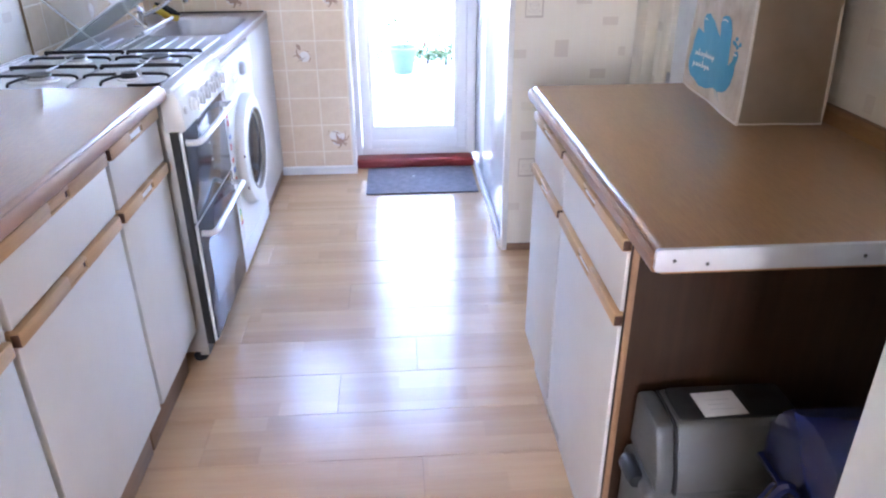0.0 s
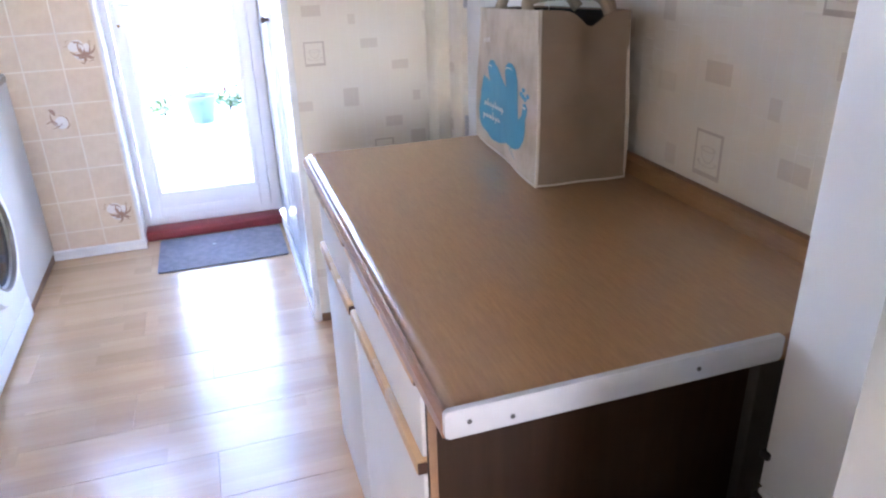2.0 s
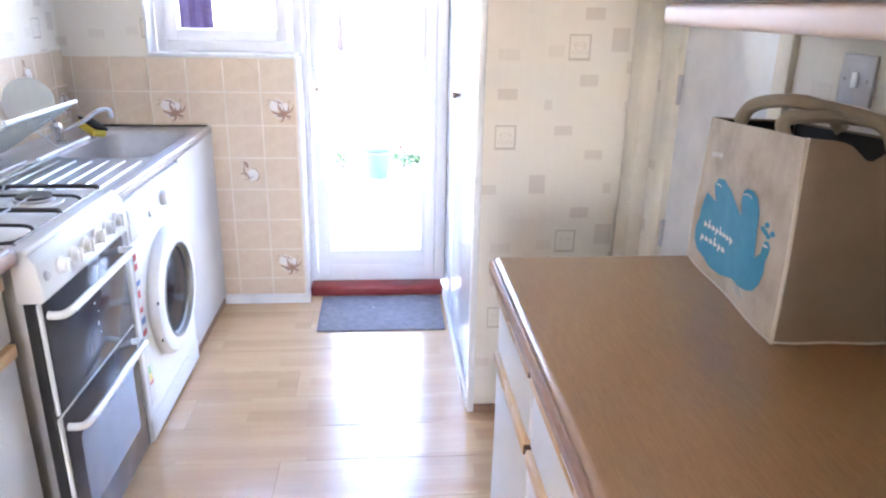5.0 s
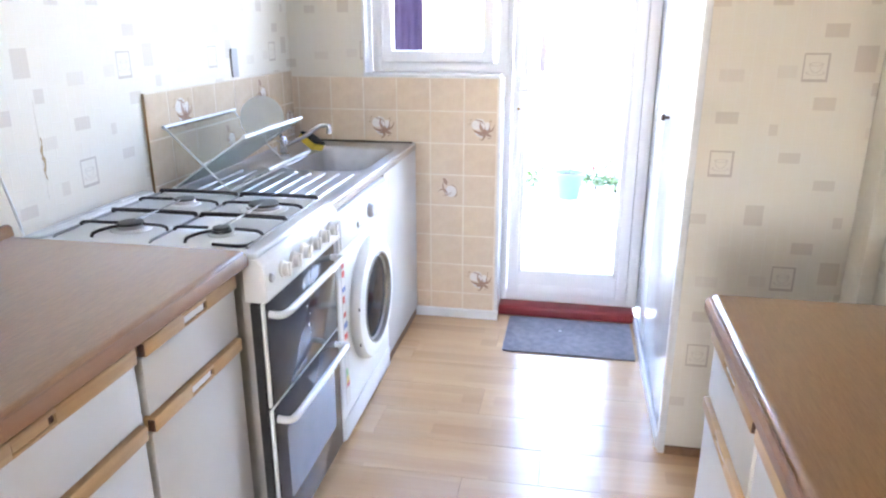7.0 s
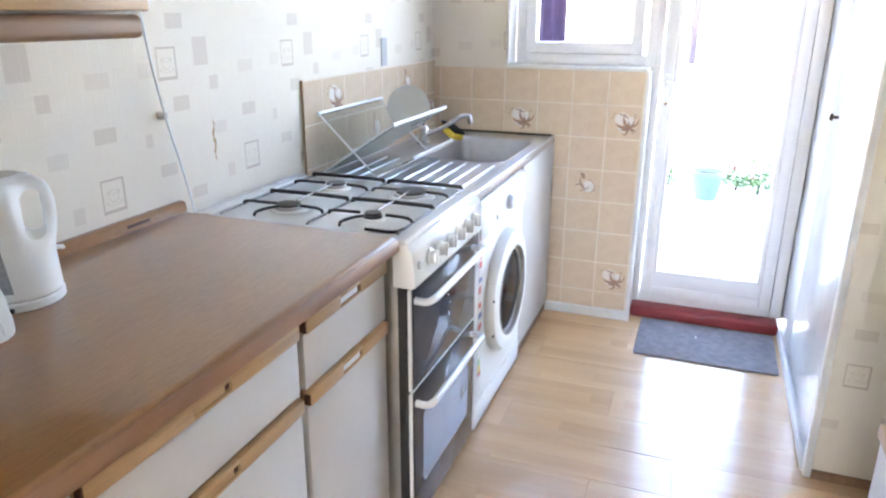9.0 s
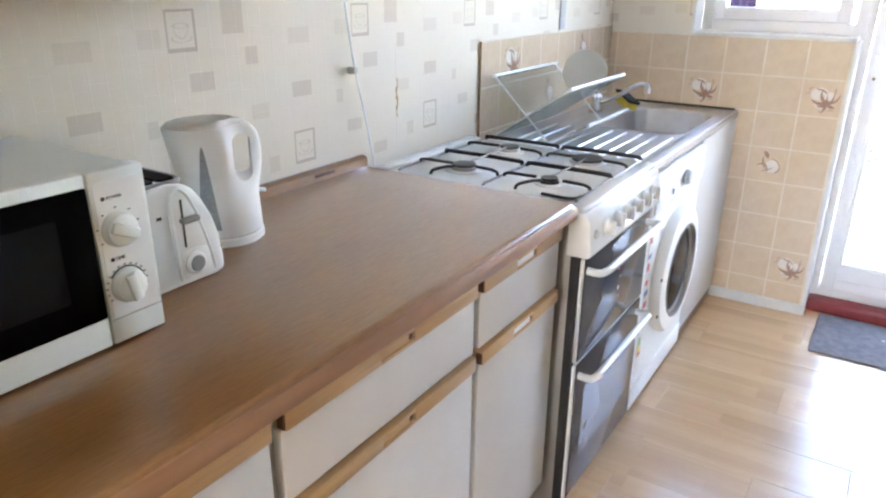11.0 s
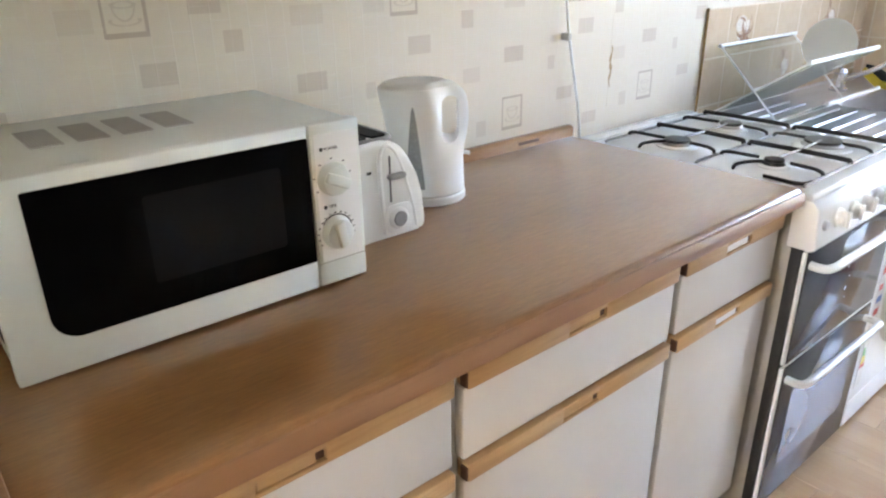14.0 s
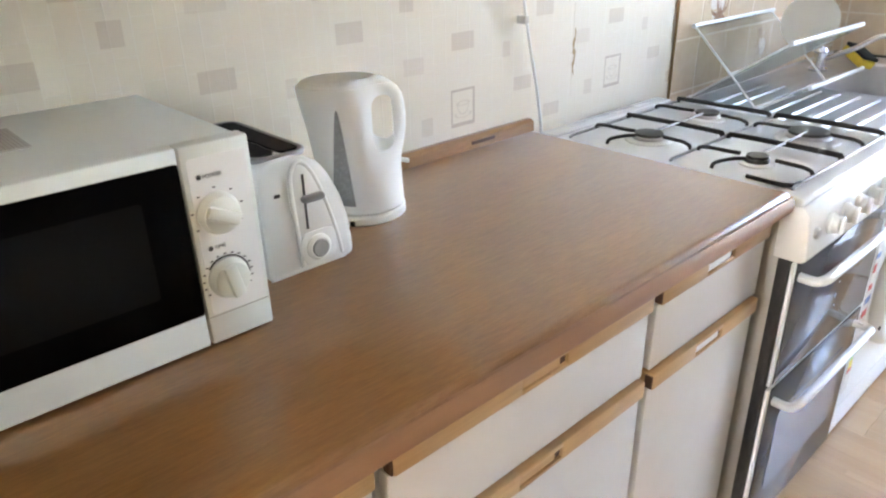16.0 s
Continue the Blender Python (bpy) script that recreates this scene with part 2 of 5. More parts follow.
DRUM_GLASS = plain("dark_drum_glass", (0.012, 0.012, 0.015), (0.02, 0.02, 0.023), rough=0.12, relief=0)
DRUM_GLASS.node_tree.nodes["Principled BSDF"].inputs["Specular IOR Level"].default_value = 0.1
GREY_GLASS = plain("smoked_oven_glass", (0.045, 0.043, 0.047), (0.058, 0.055, 0.06), rough=0.1, relief=0)
GREY_GLASS.node_tree.nodes["Principled BSDF"].inputs["Specular IOR Level"].default_value = 0.3
SILVER = plain("brushed_silver", (0.55, 0.55, 0.56), rough=0.32, metal=0.9, relief=0.05)
GREY_SIDE = plain("grey_painted_steel", (0.36, 0.35, 0.33), rough=0.4, metal=0.3, relief=0.05)
BLACK_ENAMEL = plain("black_enamel", (0.015, 0.015, 0.017), rough=0.35, relief=0.1)
STEEL = plain("stainless_steel", (0.62, 0.61, 0.61), (0.53, 0.52, 0.52), rough=0.42, metal=1.0, scale=12, grain=240, relief=0.05, stretch=(1, 0.15, 1))
CHROME = plain("chrome", (0.7, 0.7, 0.72), rough=0.1, metal=1.0, relief=0)
RUBBER = plain("black_rubber", (0.02, 0.02, 0.02), rough=0.7)
BRONZE = plain("dark_bronze", (0.1, 0.06, 0.045), rough=0.4, metal=0.6, relief=0)
BRASS = plain("worn_brass", (0.42, 0.27, 0.1), rough=0.35, metal=0.8, relief=0)
GLASS, gnt, gb = material("clear_glass")
gb.inputs["Transmission Weight"].default_value, gb.inputs["Roughness"].default_value, gb.inputs["IOR"].default_value = 1.0, 0.0, 1.1
gb.inputs["Base Color"].default_value = (0.97, 0.98, 0.98, 1)

# ---- builders ----
WHERE = {}


def thing(name, at, label, category, group="", kind=""):
    """An Empty at a thing's base, under which its parts go."""
    ob = new(name)
    ob.empty_display_size = 0.05
    ob.location = at
    WHERE[ob] = Vector(at)
    return tagged(ob, label, category, group, kind)


def part(name, bm, mat, parent=None, label=""):
    """Links a bmesh, drawn in world coordinates, as one mesh under a thing or a part."""
    me = bpy.data.meshes.new(name)
    off = WHERE[parent] if parent else Vector()
    bmesh.ops.translate(bm, vec=-off, verts=bm.verts)
    bmesh.ops.recalc_face_normals(bm, faces=bm.faces)
    bm.to_mesh(me)
    bm.free()
    for poly in me.polygons:
        poly.use_smooth = True
    me.set_sharp_from_angle(angle=radians(32))
    me.materials.append(mat)
    ob = new(name, me)
    if parent:
        ob.parent = parent
        WHERE[ob] = off
    else:
        WHERE[ob] = Vector()
    if label:
        ob["label"] = label
    return ob


def box(x0, x1, y0, y1, z0, z1, r=0.0, seg=2, bm=None):
    """A box with rounded edges."""
    out = bmesh.new()
    bmesh.ops.create_cube(out, size=1)
    for v in out.verts:
        v.co = ((x0 + x1) / 2 + v.co.x * (x1 - x0), (y0 + y1) / 2 + v.co.y * (y1 - y0), (z0 + z1) / 2 + v.co.z * (z1 - z0))
    if r:
        r = min(r, 0.45 * min(abs(x1 - x0), abs(y1 - y0), abs(z1 - z0)))
        bmesh.ops.bevel(out, geom=out.edges[:], offset=r, segments=seg, profile=0.5, affect="EDGES")
    return join(bm, out) if bm else out


def join(bm, other):
    me = bpy.data.meshes.new("tmp")
    other.to_mesh(me)
    other.free()
    bm.from_mesh(me)
    bpy.data.meshes.remove(me)
    return bm


def prism(points, a, b, axis="Y", r=0.0):
    """An outline of 2D points, drawn out from a to b along an axis. Points are the other two axes in x, y, z order."""
    bm = bmesh.new()

    def at(p, d):
        return {"X": (d, p[0], p[1]), "Y": (p[0], d, p[1]), "Z": (p[0], p[1], d)}[axis]

    lo = [bm.verts.new(at(p, a)) for p in points]
    hi = [bm.verts.new(at(p, b)) for p in points]
    n = len(points)
    bm.faces.new(lo)
    bm.faces.new(hi[::-1])
    for i in range(n):
        bm.faces.new((lo[i], hi[i], hi[(i + 1) % n], lo[(i + 1) % n]))
    if r:
        bmesh.ops.bevel(bm, geom=bm.edges[:], offset=r, segments=2, profile=0.5, affect="EDGES")
    return bm


def rounded(u0, u1, v0, v1, r, n=5):
    """Points of a rectangle with round corners."""
    out = []
    for cu, cv, a0 in ((u1 - r, v1 - r, 0), (u0 + r, v1 - r, 90), (u0 + r, v0 + r, 180), (u1 - r, v0 + r, 270)):
        out += [(cu + r * math.cos(radians(a0 + 90 * i / n)), cv + r * math.sin(radians(a0 + 90 * i / n))) for i in range(n + 1)]
    return out


def turned(profile, centre, axis="Z", steps=28, caps=True):
    """A body turned round an axis through centre; profile: (radius, height along the axis)."""
    bm = bmesh.new()
    rings = []
    for r, h in profile:
        ring = []
        for i in range(steps):
            a = 2 * math.pi * i / steps
            c, s = r * math.cos(a), r * math.sin(a)
            p = {"Z": (c, s, h), "X": (h, c, s), "Y": (c, h, s)}[axis]
            ring.append(bm.verts.new(Vector(centre) + Vector(p)))
        rings.append(ring)
    for lo, hi in zip(rings, rings[1:]):
        for i in range(steps):
            bm.faces.new((lo[i], lo[(i + 1) % steps], hi[(i + 1) % steps], hi[i]))
    if caps:
        bm.faces.new(rings[0][::-1])
        bm.faces.new(rings[-1])
    return bm


def tube(points, r, sides=8, bm=None, closed=False):
    """A round bar along points."""
    bm = bm or bmesh.new()
    pts = [Vector(p) for p in points]
    n = len(pts)
    rings = []
    up = None
    for i, p in enumerate(pts):
        a = pts[i - 1] if i or closed else p
        b = pts[(i + 1) % n] if i < n - 1 or closed else p
        d = (b - a).normalized()
        if up is None:
            up = d.orthogonal().normalized()
        up = (up - d * up.dot(d)).normalized()
        side = d.cross(up)
        rings.append([bm.verts.new(p + r * (math.cos(2 * math.pi * k / sides) * up + math.sin(2 * math.pi * k / sides) * side)) for k in range(sides)])
    pairs = list(zip(rings, rings[1:])) + ([(rings[-1], rings[0])] if closed else [])
    for lo, hi in pairs:
        for k in range(sides):
            bm.faces.new((lo[k], lo[(k + 1) % sides], hi[(k + 1) % sides], hi[k]))
    if not closed:
        bm.faces.new(rings[0][::-1])
        bm.faces.new(rings[-1])
    return bm


def curve(points, steps=6):
    """Points smoothed into a round line."""
    p = [Vector(points[0])] + [Vector(q) for q in points] + [Vector(points[-1])]
    out = []
    for i in range(1, len(p) - 2):
        for k in range(steps):
            t = k / steps
            a, b, c, d = p[i - 1], p[i], p[i + 1], p[i + 2]
            out.append(0.5 * (2 * b + (c - a) * t + (2 * a - 5 * b + 4 * c - d) * t * t + (3 * b - a - 3 * c + d) * t ** 3))
    return out + [p[-1]]


def structure(name, bm, mat, label, category):
    return tagged(part(name, bm, mat), label, category, kind="structure")


# ---- the room ----
XW, XE, YN, YD = -1.02, 1.145, 3.81, 3.97      # west wall, east wall, tiled end wall, garden door
ROOF = 2.36
XJ, YJ = 0.59, 0.587                           # corner of the entrance jamb
structure("wall_west", box(XW - 0.2, XW, -2.0, 4.1, 0, ROOF), PAPER_L, "cream wallpaper with beige blocks and cup squares", "wall")
# end wall round the window
WIN_X0, WIN_X1, WIN_Z0, WIN_Z1 = -0.665, -0.052, 1.16, 2.12
bm = box(XW, WIN_X0, YN, YN + 0.28, 0, ROOF)
box(WIN_X0, WIN_X1, YN, YN + 0.28, 0, WIN_Z0 - 0.012, bm=bm)
box(WIN_X0, 0.645, YN + 0.1, YN + 0.28, WIN_Z1, ROOF, bm=bm)
box(WIN_X0, WIN_X1, YN, YN + 0.1, WIN_Z1, ROOF, bm=bm)
structure("wall_north", bm, PAPER_F, "end wall with wallpaper above the tiles", "wall")
# cupboard block beside the garden door
XP, YP = 0.635, 2.8
structure("wall_cupboard_front", box(XP + 0.013, XE + 0.2, YP, YP + 0.08, 0, ROOF), PAPER_F, "cream patterned wallpaper on the cupboard's end", "wall")
structure("wall_north_east", box(XP + 0.02, XE + 0.2, YD + 0.02, YD + 0.2, 0, ROOF), CREAM_PAINT, "plain wall closing the cupboard", "wall")
bm = box(XE, XE + 0.2, 0.967, 1.985, 0, ROOF)
box(XE, XE + 0.2, 2.575, YP, 0, ROOF, bm=bm)
box(XE, XE + 0.2, 1.985, 2.575, 2.03, ROOF, bm=bm)
structure("wall_east", bm, PAPER_R, "cream wallpaper above the small worktop", "wall")
structure("wall_cupboard_back", box(XE + 0.04, XE + 0.2, YP + 0.08, YD + 0.02, 0, ROOF), CREAM_PAINT, "plain cupboard wall", "wall")
structure("wall_alcove", box(1.6, 1.75, -2.0, 0.967, 0, ROOF), CREAM_PAINT, "plain wall behind the fridge", "wall")
structure("wall_alcove_return", box(XE + 0.2, 1.75, 0.967, 1.1, 0, ROOF), CREAM_PAINT, "plain wall beside the fridge", "wall")
structure("wall_entrance_west", box(XW, -0.42, 0.42, 0.632, 0, ROOF), CREAM_PAINT, "plain wall beside the entrance", "wall")
structure("wall_entrance_east", box(XJ + 0.02, 1.6, 0.2, 0.38, 0, ROOF), CREAM_PAINT, "plain wall beside the entrance", "wall")
structure("wall_entrance_top", box(-0.42, XJ + 0.02, 0.42, 0.6, 2.06, ROOF), CREAM_PAINT, "plain wall above the entrance", "wall")
SW = (-0.5, 0.2, 1.0, 1.85)                   # unseen window opening added for fill light
bm = box(XW - 0.2, SW[0], -2.15, -2.0, 0, ROOF)
box(SW[1], 1.75, -2.15, -2.0, 0, ROOF, bm=bm)
box(SW[0], SW[1], -2.15, -2.0, 0, SW[2], bm=bm)
box(SW[0], SW[1], -2.15, -2.0, SW[3], ROOF, bm=bm)
structure("wall_south", bm, CREAM_PAINT, "plain wall at the back of the passage", "wall")
structure("ceiling", box(XW - 0.2, 1.75, -2.15, 4.3, ROOF, ROOF + 0.25), CEILING_PAINT, "plain white ceiling", "ceiling")
# unseen block added over the ceiling so its shadow covers the yard
structure("upper_storey", box(XW - 0.2, 1.75, -2.15, 4.3, ROOF + 0.252, 5.0), CREAM_PAINT, "unseen block added to shade the yard", "wall")
structure("door_jamb", box(XJ, XJ + 0.1, 0.2, YJ, 0, ROOF, 0.004), JAMB_PAINT, "white door jamb with shade in its colour", "door frame")
structure("subfloor", box(XW - 0.2, 1.75, -2.15, 4.08, -0.12, -0.006), UNDERLAY, "dark base under the laminate planks", "floor")
# skirting, threshold and corner trims
bm = prism([(0, 0), (0.016, 0), (0.016, 0.04), (0.006, 0.05), (0, 0.05)], 0, 1, "X")
for v in bm.verts:
    v.co = (-0.432 + v.co.x * (0.405), YN - v.co.y, v.co.z)
structure("baseboard", bm, WHITE_PAINT, "white painted skirting under the tiles", "skirting board")
structure("baseboard_cupboard", box(XP - 0.016, XP - 0.002, YP + 0.02, YD - 0.12, 0, 0.045, 0.004), WHITE_PAINT, "low white skirting along the cupboard", "skirting board")
structure("baseboard_wallpaper", box(XP + 0.013, XE, YP - 0.014, YP - 0.001, 0, 0.03, 0.003), PLINTH_WOOD, "thin wooden skirting strip", "skirting board")
structure("trim_tile_edge", box(-0.05, -0.03, YN - 0.008, YN + 0.13, 0.0, 1.15, 0.004), WHITE_PAINT, "white trim down the edge of the tiles", "trim")
structure("trim_cupboard_corner", box(XP - 0.01, XP + 0.012, YP - 0.01, YP + 0.03, 0, ROOF, 0.004), WHITE_PAINT, "white painted corner trim of the cupboard", "trim")
structure("trim_pipe_box", box(1.1, XE, 2.68, YP - 0.002, 0, ROOF, 0.003), CREAM_PAINT, "cream boxing in the corner", "trim")

# gloss white cupboard doors beside the garden door
cup = thing("cupboard_door", (XP, 3.4, 0), "tall white gloss cupboard door with a small knob", "cupboard")
part("door_panel", box(XP, XP + 0.02, YP + 0.032, 3.56, 0.05, 2.05, 0.003), GLOSS_DOOR, cup)
part("fixed_panel", box(XP, XP + 0.02, 3.566, YD + 0.015, 0.05, 2.05, 0.003), GLOSS_DOOR, cup)
part("rail", box(XP, XP + 0.02, YP + 0.032, YD + 0.015, 2.054, ROOF, 0.002), GLOSS_DOOR, cup)
part("base_rail", box(XP, XP + 0.02, YP + 0.032, YD + 0.015, 0.0, 0.046, 0.002), GLOSS_DOOR, cup)
part("knob", turned([(0.006, 0), (0.006, -0.014), (0.013, -0.018), (0.014, -0.026), (0.008, -0.031)], (XP, 3.39, 1.046), "X", 16), BRONZE, cup, "small dark metal knob")

# window over the sink
win = tagged(thing("window_1", (-0.36, 3.93, WIN_Z0), "small white plastic window above the sink", "window"), kind="structure")
part("window_sill", box(WIN_X0 + 0.001, WIN_X1 + 0.01, YN - 0.012, 3.93, WIN_Z0 - 0.012, WIN_Z0 + 0.004, 0.003), WHITE_PAINT, win)
part("reveal", box(WIN_X0 - 0.001, WIN_X0 + 0.012, YN - 0.006, 3.92, WIN_Z0 + 0.004, WIN_Z1, 0.003), WHITE_PAINT, win)


def ring(x0, x1, z0, z1, w, y0, y1, r=0.006):
    bm = box(x0, x0 + w, y0, y1, z0, z1, r)
    box(x1 - w, x1, y0, y1, z0, z1, r, bm=bm)
    box(x0 + w - 0.002, x1 - w + 0.002, y0 + 0.001, y1 - 0.001, z0, z0 + w, r, bm=bm)
    box(x0 + w - 0.002, x1 - w + 0.002, y0 + 0.001, y1 - 0.001, z1 - w, z1, r, bm=bm)
    return bm


part("window_frame", ring(WIN_X0 + 0.012, WIN_X1 + 0.03, WIN_Z0 + 0.004, WIN_Z1, 0.045, 3.92, 3.98), UPVC, win)
part("casement", ring(-0.606, -0.085, WIN_Z0 + 0.05, WIN_Z1 - 0.045, 0.05, 3.905, 3.965), UPVC, win)
pane = part("pane", box(-0.562, -0.128, 3.93, 3.936, WIN_Z0 + 0.095, WIN_Z1 - 0.09), GLASS, win)
pane.visible_shadow = False

# unseen window added at the back of the passage to let in fill light
back = tagged(thing("fill_window", (-0.15, -2.08, 1.0), "unseen window added for fill light", "window"), kind="structure")
part("window_frame", ring(SW[0], SW[1], SW[2], SW[3], 0.05, -2.12, -2.06), UPVC, back)
pane = part("pane", box(SW[0] + 0.048, SW[1] - 0.048, -2.094, -2.088, SW[2] + 0.048, SW[3] - 0.048), GLASS, back)
pane.visible_shadow = False

# garden door
door = tagged(thing("door_1", (0.29, YD, 0.05), "white plastic glazed garden door, closed", "door"), kind="structure")
part("door_frame", ring(-0.052, XP, 0.05, 2.12, 0.05, YD - 0.02, YD + 0.06), UPVC, door)
part("leaf", ring(0.004, XP - 0.052, 0.09, 2.075, 0.052, YD - 0.035, YD + 0.03, 0.008), UPVC, door)
part("bottom_rail", box(0.05, XP - 0.1, YD - 0.03, YD + 0.025, 0.13, 0.205, 0.008), UPVC, door)
part("glazing_bead", ring(0.05, XP - 0.1, 0.196, 2.03, 0.022, YD - 0.03, YD + 0.02, 0.006), UPVC, door)
pane = part("pane", box(0.066, XP - 0.116, YD - 0.004, YD + 0.004, 0.21, 2.015), GLASS, door)
pane.visible_shadow = False
bm = box(0.022, 0.046, YD - 0.042, YD - 0.034, 0.95, 1.13, 0.003)
tube(curve([(0.034, YD - 0.04, 1.094), (0.034, YD - 0.078, 1.094), (0.05, YD - 0.07, 1.094), (0.11, YD - 0.07, 1.09)]), 0.008, 10, bm)
part("door_handle", bm, UPVC, door, "white lever handle")
part("keyhole", turned([(0.006, 0), (0.006, -0.008), (0.003, -0.009)], (0.034, YD - 0.04, 1.004), "Y", 12), BRASS, door, "brass lock cylinder")
step = tagged(thing("threshold", (0.29, 3.92, 0), "dark red painted wooden threshold step", "threshold"), kind="structure")
part("board", box(-0.032, XP - 0.012, 3.865, YD + 0.02, 0.0, 0.05, 0.012, 3), RED_PAINT, step)
rug = thing("doormat", (0.31, 3.66, 0), "thin dark grey-blue ribbed doormat on the floor", "doormat")
part("carpet", prism(rounded(0.03, 0.604, 3.464, 3.85, 0.014, 4), 0.001, 0.008, "Z", 0.002), MAT_FABRIC, rug)
part("lint", box(0.273, 0.283, 3.698, 3.707, 0.0085, 0.0115, 0.001), WHITE_PAINT, rug, "white scrap of lint")
part("backing", box(0.034, 0.602, 3.466, 3.847, 0.0, 0.0012), RUBBER, rug, "thin rubber backing")

# inner door in the east wall
bm = box(XE - 0.014, XE + 0.02, 1.985, 2.04, 0, 2.06, 0.005)
box(XE - 0.014, XE + 0.02, 2.525, 2.6, 0, 2.06, 0.005, bm=bm)
box(XE - 0.0138, XE + 0.02, 2.03, 2.53, 2.0, 2.06, 0.005, bm=bm)
structure("door_frame_inner", bm, CREAM_PAINT, "cream painted architrave", "door frame")
inner = tagged(thing("door_2", (XE, 2.28, 0), "plain white painted inner door, closed", "door"), kind="structure")
part("leaf", box(XE + 0.004, XE + 0.044, 2.044, 2.52, 0.006, 1.998, 0.002), WHITE_PAINT, inner)
for z in (0.25, 0.76, 1.17, 1.75):
    part("hinge", box(XE - 0.006, XE + 0.003, 2.512, 2.528, z - 0.04, z + 0.04, 0.002), SILVER, inner, "steel hinge")

# ---- kitchen units ----


def unit_west(y0, y1, pale=False):
    """A base unit with a drawer over a door, both with oak finger-grip strips; it faces east."""
    u = thing("base_cabinet", (-0.73, (y0 + y1) / 2, 0), "white laminate base cabinet with oak finger-grip strips", "cabinet", "base cabinets")
    front = -0.434
    part("body", box(XW + 0.004, front - 0.02, y0, y1, 0.14, 0.862, 0.002), CARCASS, u)
    part("plinth", box(-0.52, -0.482, y0, y1, 0.0, 0.139, 0.002), PLINTH_WOOD, u, "brown wooden plinth")
    for nm, z0, z1, s0, s1 in (("drawer", 0.704, 0.819, 0.8192, 0.85), ("door", 0.152, 0.668, 0.6682, 0.699)):
        d = part(nm, box(front - 0.018, front, y0 + 0.004, y1 - 0.006, z0, z1, 0.0025), LAMINATE, u)
        grip(d, front - 0.018, front + 0.008, y0 + 0.006, y1 - 0.006, s0, s1, (y0 + y1) / 2, 1, pale)
    return u


def grip(parent, x0, x1, y0, y1, z0, z1, mid, face, pale=False):
    """An oak strip with a scooped finger slot."""
    lo, hi = (min(x0, x1), max(x0, x1))
    a, b = mid - 0.042, mid + 0.042
    deep = 0.006
    sx0, sx1 = (lo, hi - deep) if face > 0 else (lo + deep, hi)
    bm = box(lo, hi, y0, a, z0, z1, 0.004)
    box(lo, hi, b, y1, z0, z1, 0.004, bm=bm)
    box(sx0, sx1, a - 0.001, b + 0.001, z0 + 0.001, z1 - 0.001, bm=bm)
    box(lo + 0.0005, hi - 0.0005, a - 0.002, b + 0.002, z1 - 0.009, z1 - 0.0005, 0.002, bm=bm)
    box(lo + 0.0005, hi - 0.0005, a - 0.002, b + 0.002, z0 + 0.0005, z0 + 0.007, 0.002, bm=bm)
    s = part("grip_strip", bm, OAK_EDGE, parent, "oak finger-grip strip with a slot")
    m = 0.008 if pale else 0.012
    e, f = (sx1 - 0.001, sx1 + 0.002) if face > 0 else (sx0 - 0.002, sx0 + 0.001)
    part("slot_back", box(e, f, a + 0.003, b - m, z0 + 0.0068, z1 - 0.0088), WHITE_PAINT if pale else OAK_EDGE, s, "pale slot lining" if pale else "")
    # dark piece paints in the shade at the scoop's far end
    part("slot_shadow_gap", box(e - 0.0005, f - 0.0005, b - m, b - 0.001, z0 + 0.009, z1 - 0.0088), DARK_END, s, "painted shade in the slot end")
    # dark ends where strips meet
    tip = (hi - 0.014, hi - 0.001) if face > 0 else (lo + 0.001, lo + 0.014)
    part("strip_end", box(tip[0], tip[1], y0 - 0.003, y0 + 0.0005, z0 + 0.004, z1 - 0.004, 0.001), DARK_END, parent, "dark strip end")
    return s


unit_west(0.66, 1.133)
unit_west(1.143, 1.637)
unit_west(1.647, 2.008, True)


def postformed(x_wall, x_front, y0, y1, top, thick):
    """A worktop's outline with a rounded front edge."""
    s = 1 if x_front > x_wall else -1
    r = 0.014
    pts = [(x_wall, top - thick), (x_wall, top)]
    for i in range(7):
        a = radians(90 - 15 * i)
        pts.append((x_front - s * r + s * r * math.cos(a), top - r + r * math.sin(a)))
    pts += [(x_front, top - thick + 0.006), (x_front - s * 0.006, top - thick)]
    return prism(pts, y0, y1, "Y")


wt = thing("worktop", (-0.71, 1.34, 0.862), "long brown wood-effect worktop with a rounded edge", "worktop")
part("top", postformed(XW + 0.002, -0.412, 0.652, 2.022, 0.9, 0.037), WORKTOP_W, wt)
bm = prism([(-0.4125, 0.8665), (-0.406, 0.8665), (-0.4045, 0.872), (-0.4045, 0.886), (-0.409, 0.894), (-0.4125, 0.895)], 0.652, 2.022, "Y")
part("front_edge", bm, EDGE_WOOD, wt, "darker brown worktop edge")
up = thing("upstand", (XW, 1.34, 0.9), "narrow brown wooden upstand behind the worktop", "upstand")
part("strip", prism([(XW + 0.001, 0.9), (XW + 0.022, 0.9), (XW + 0.02, 0.921), (XW + 0.012, 0.9265), (XW + 0.001, 0.9265)], 0.652, 2.03, "Y"), WORKTOP_W, up)
part("end_strip", box(XW + 0.023, -0.42, 0.634, 0.656, 0.9, 0.932, 0.004), PLINTH_WOOD, up)
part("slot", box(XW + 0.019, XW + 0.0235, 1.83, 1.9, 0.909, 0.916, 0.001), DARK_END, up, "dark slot")


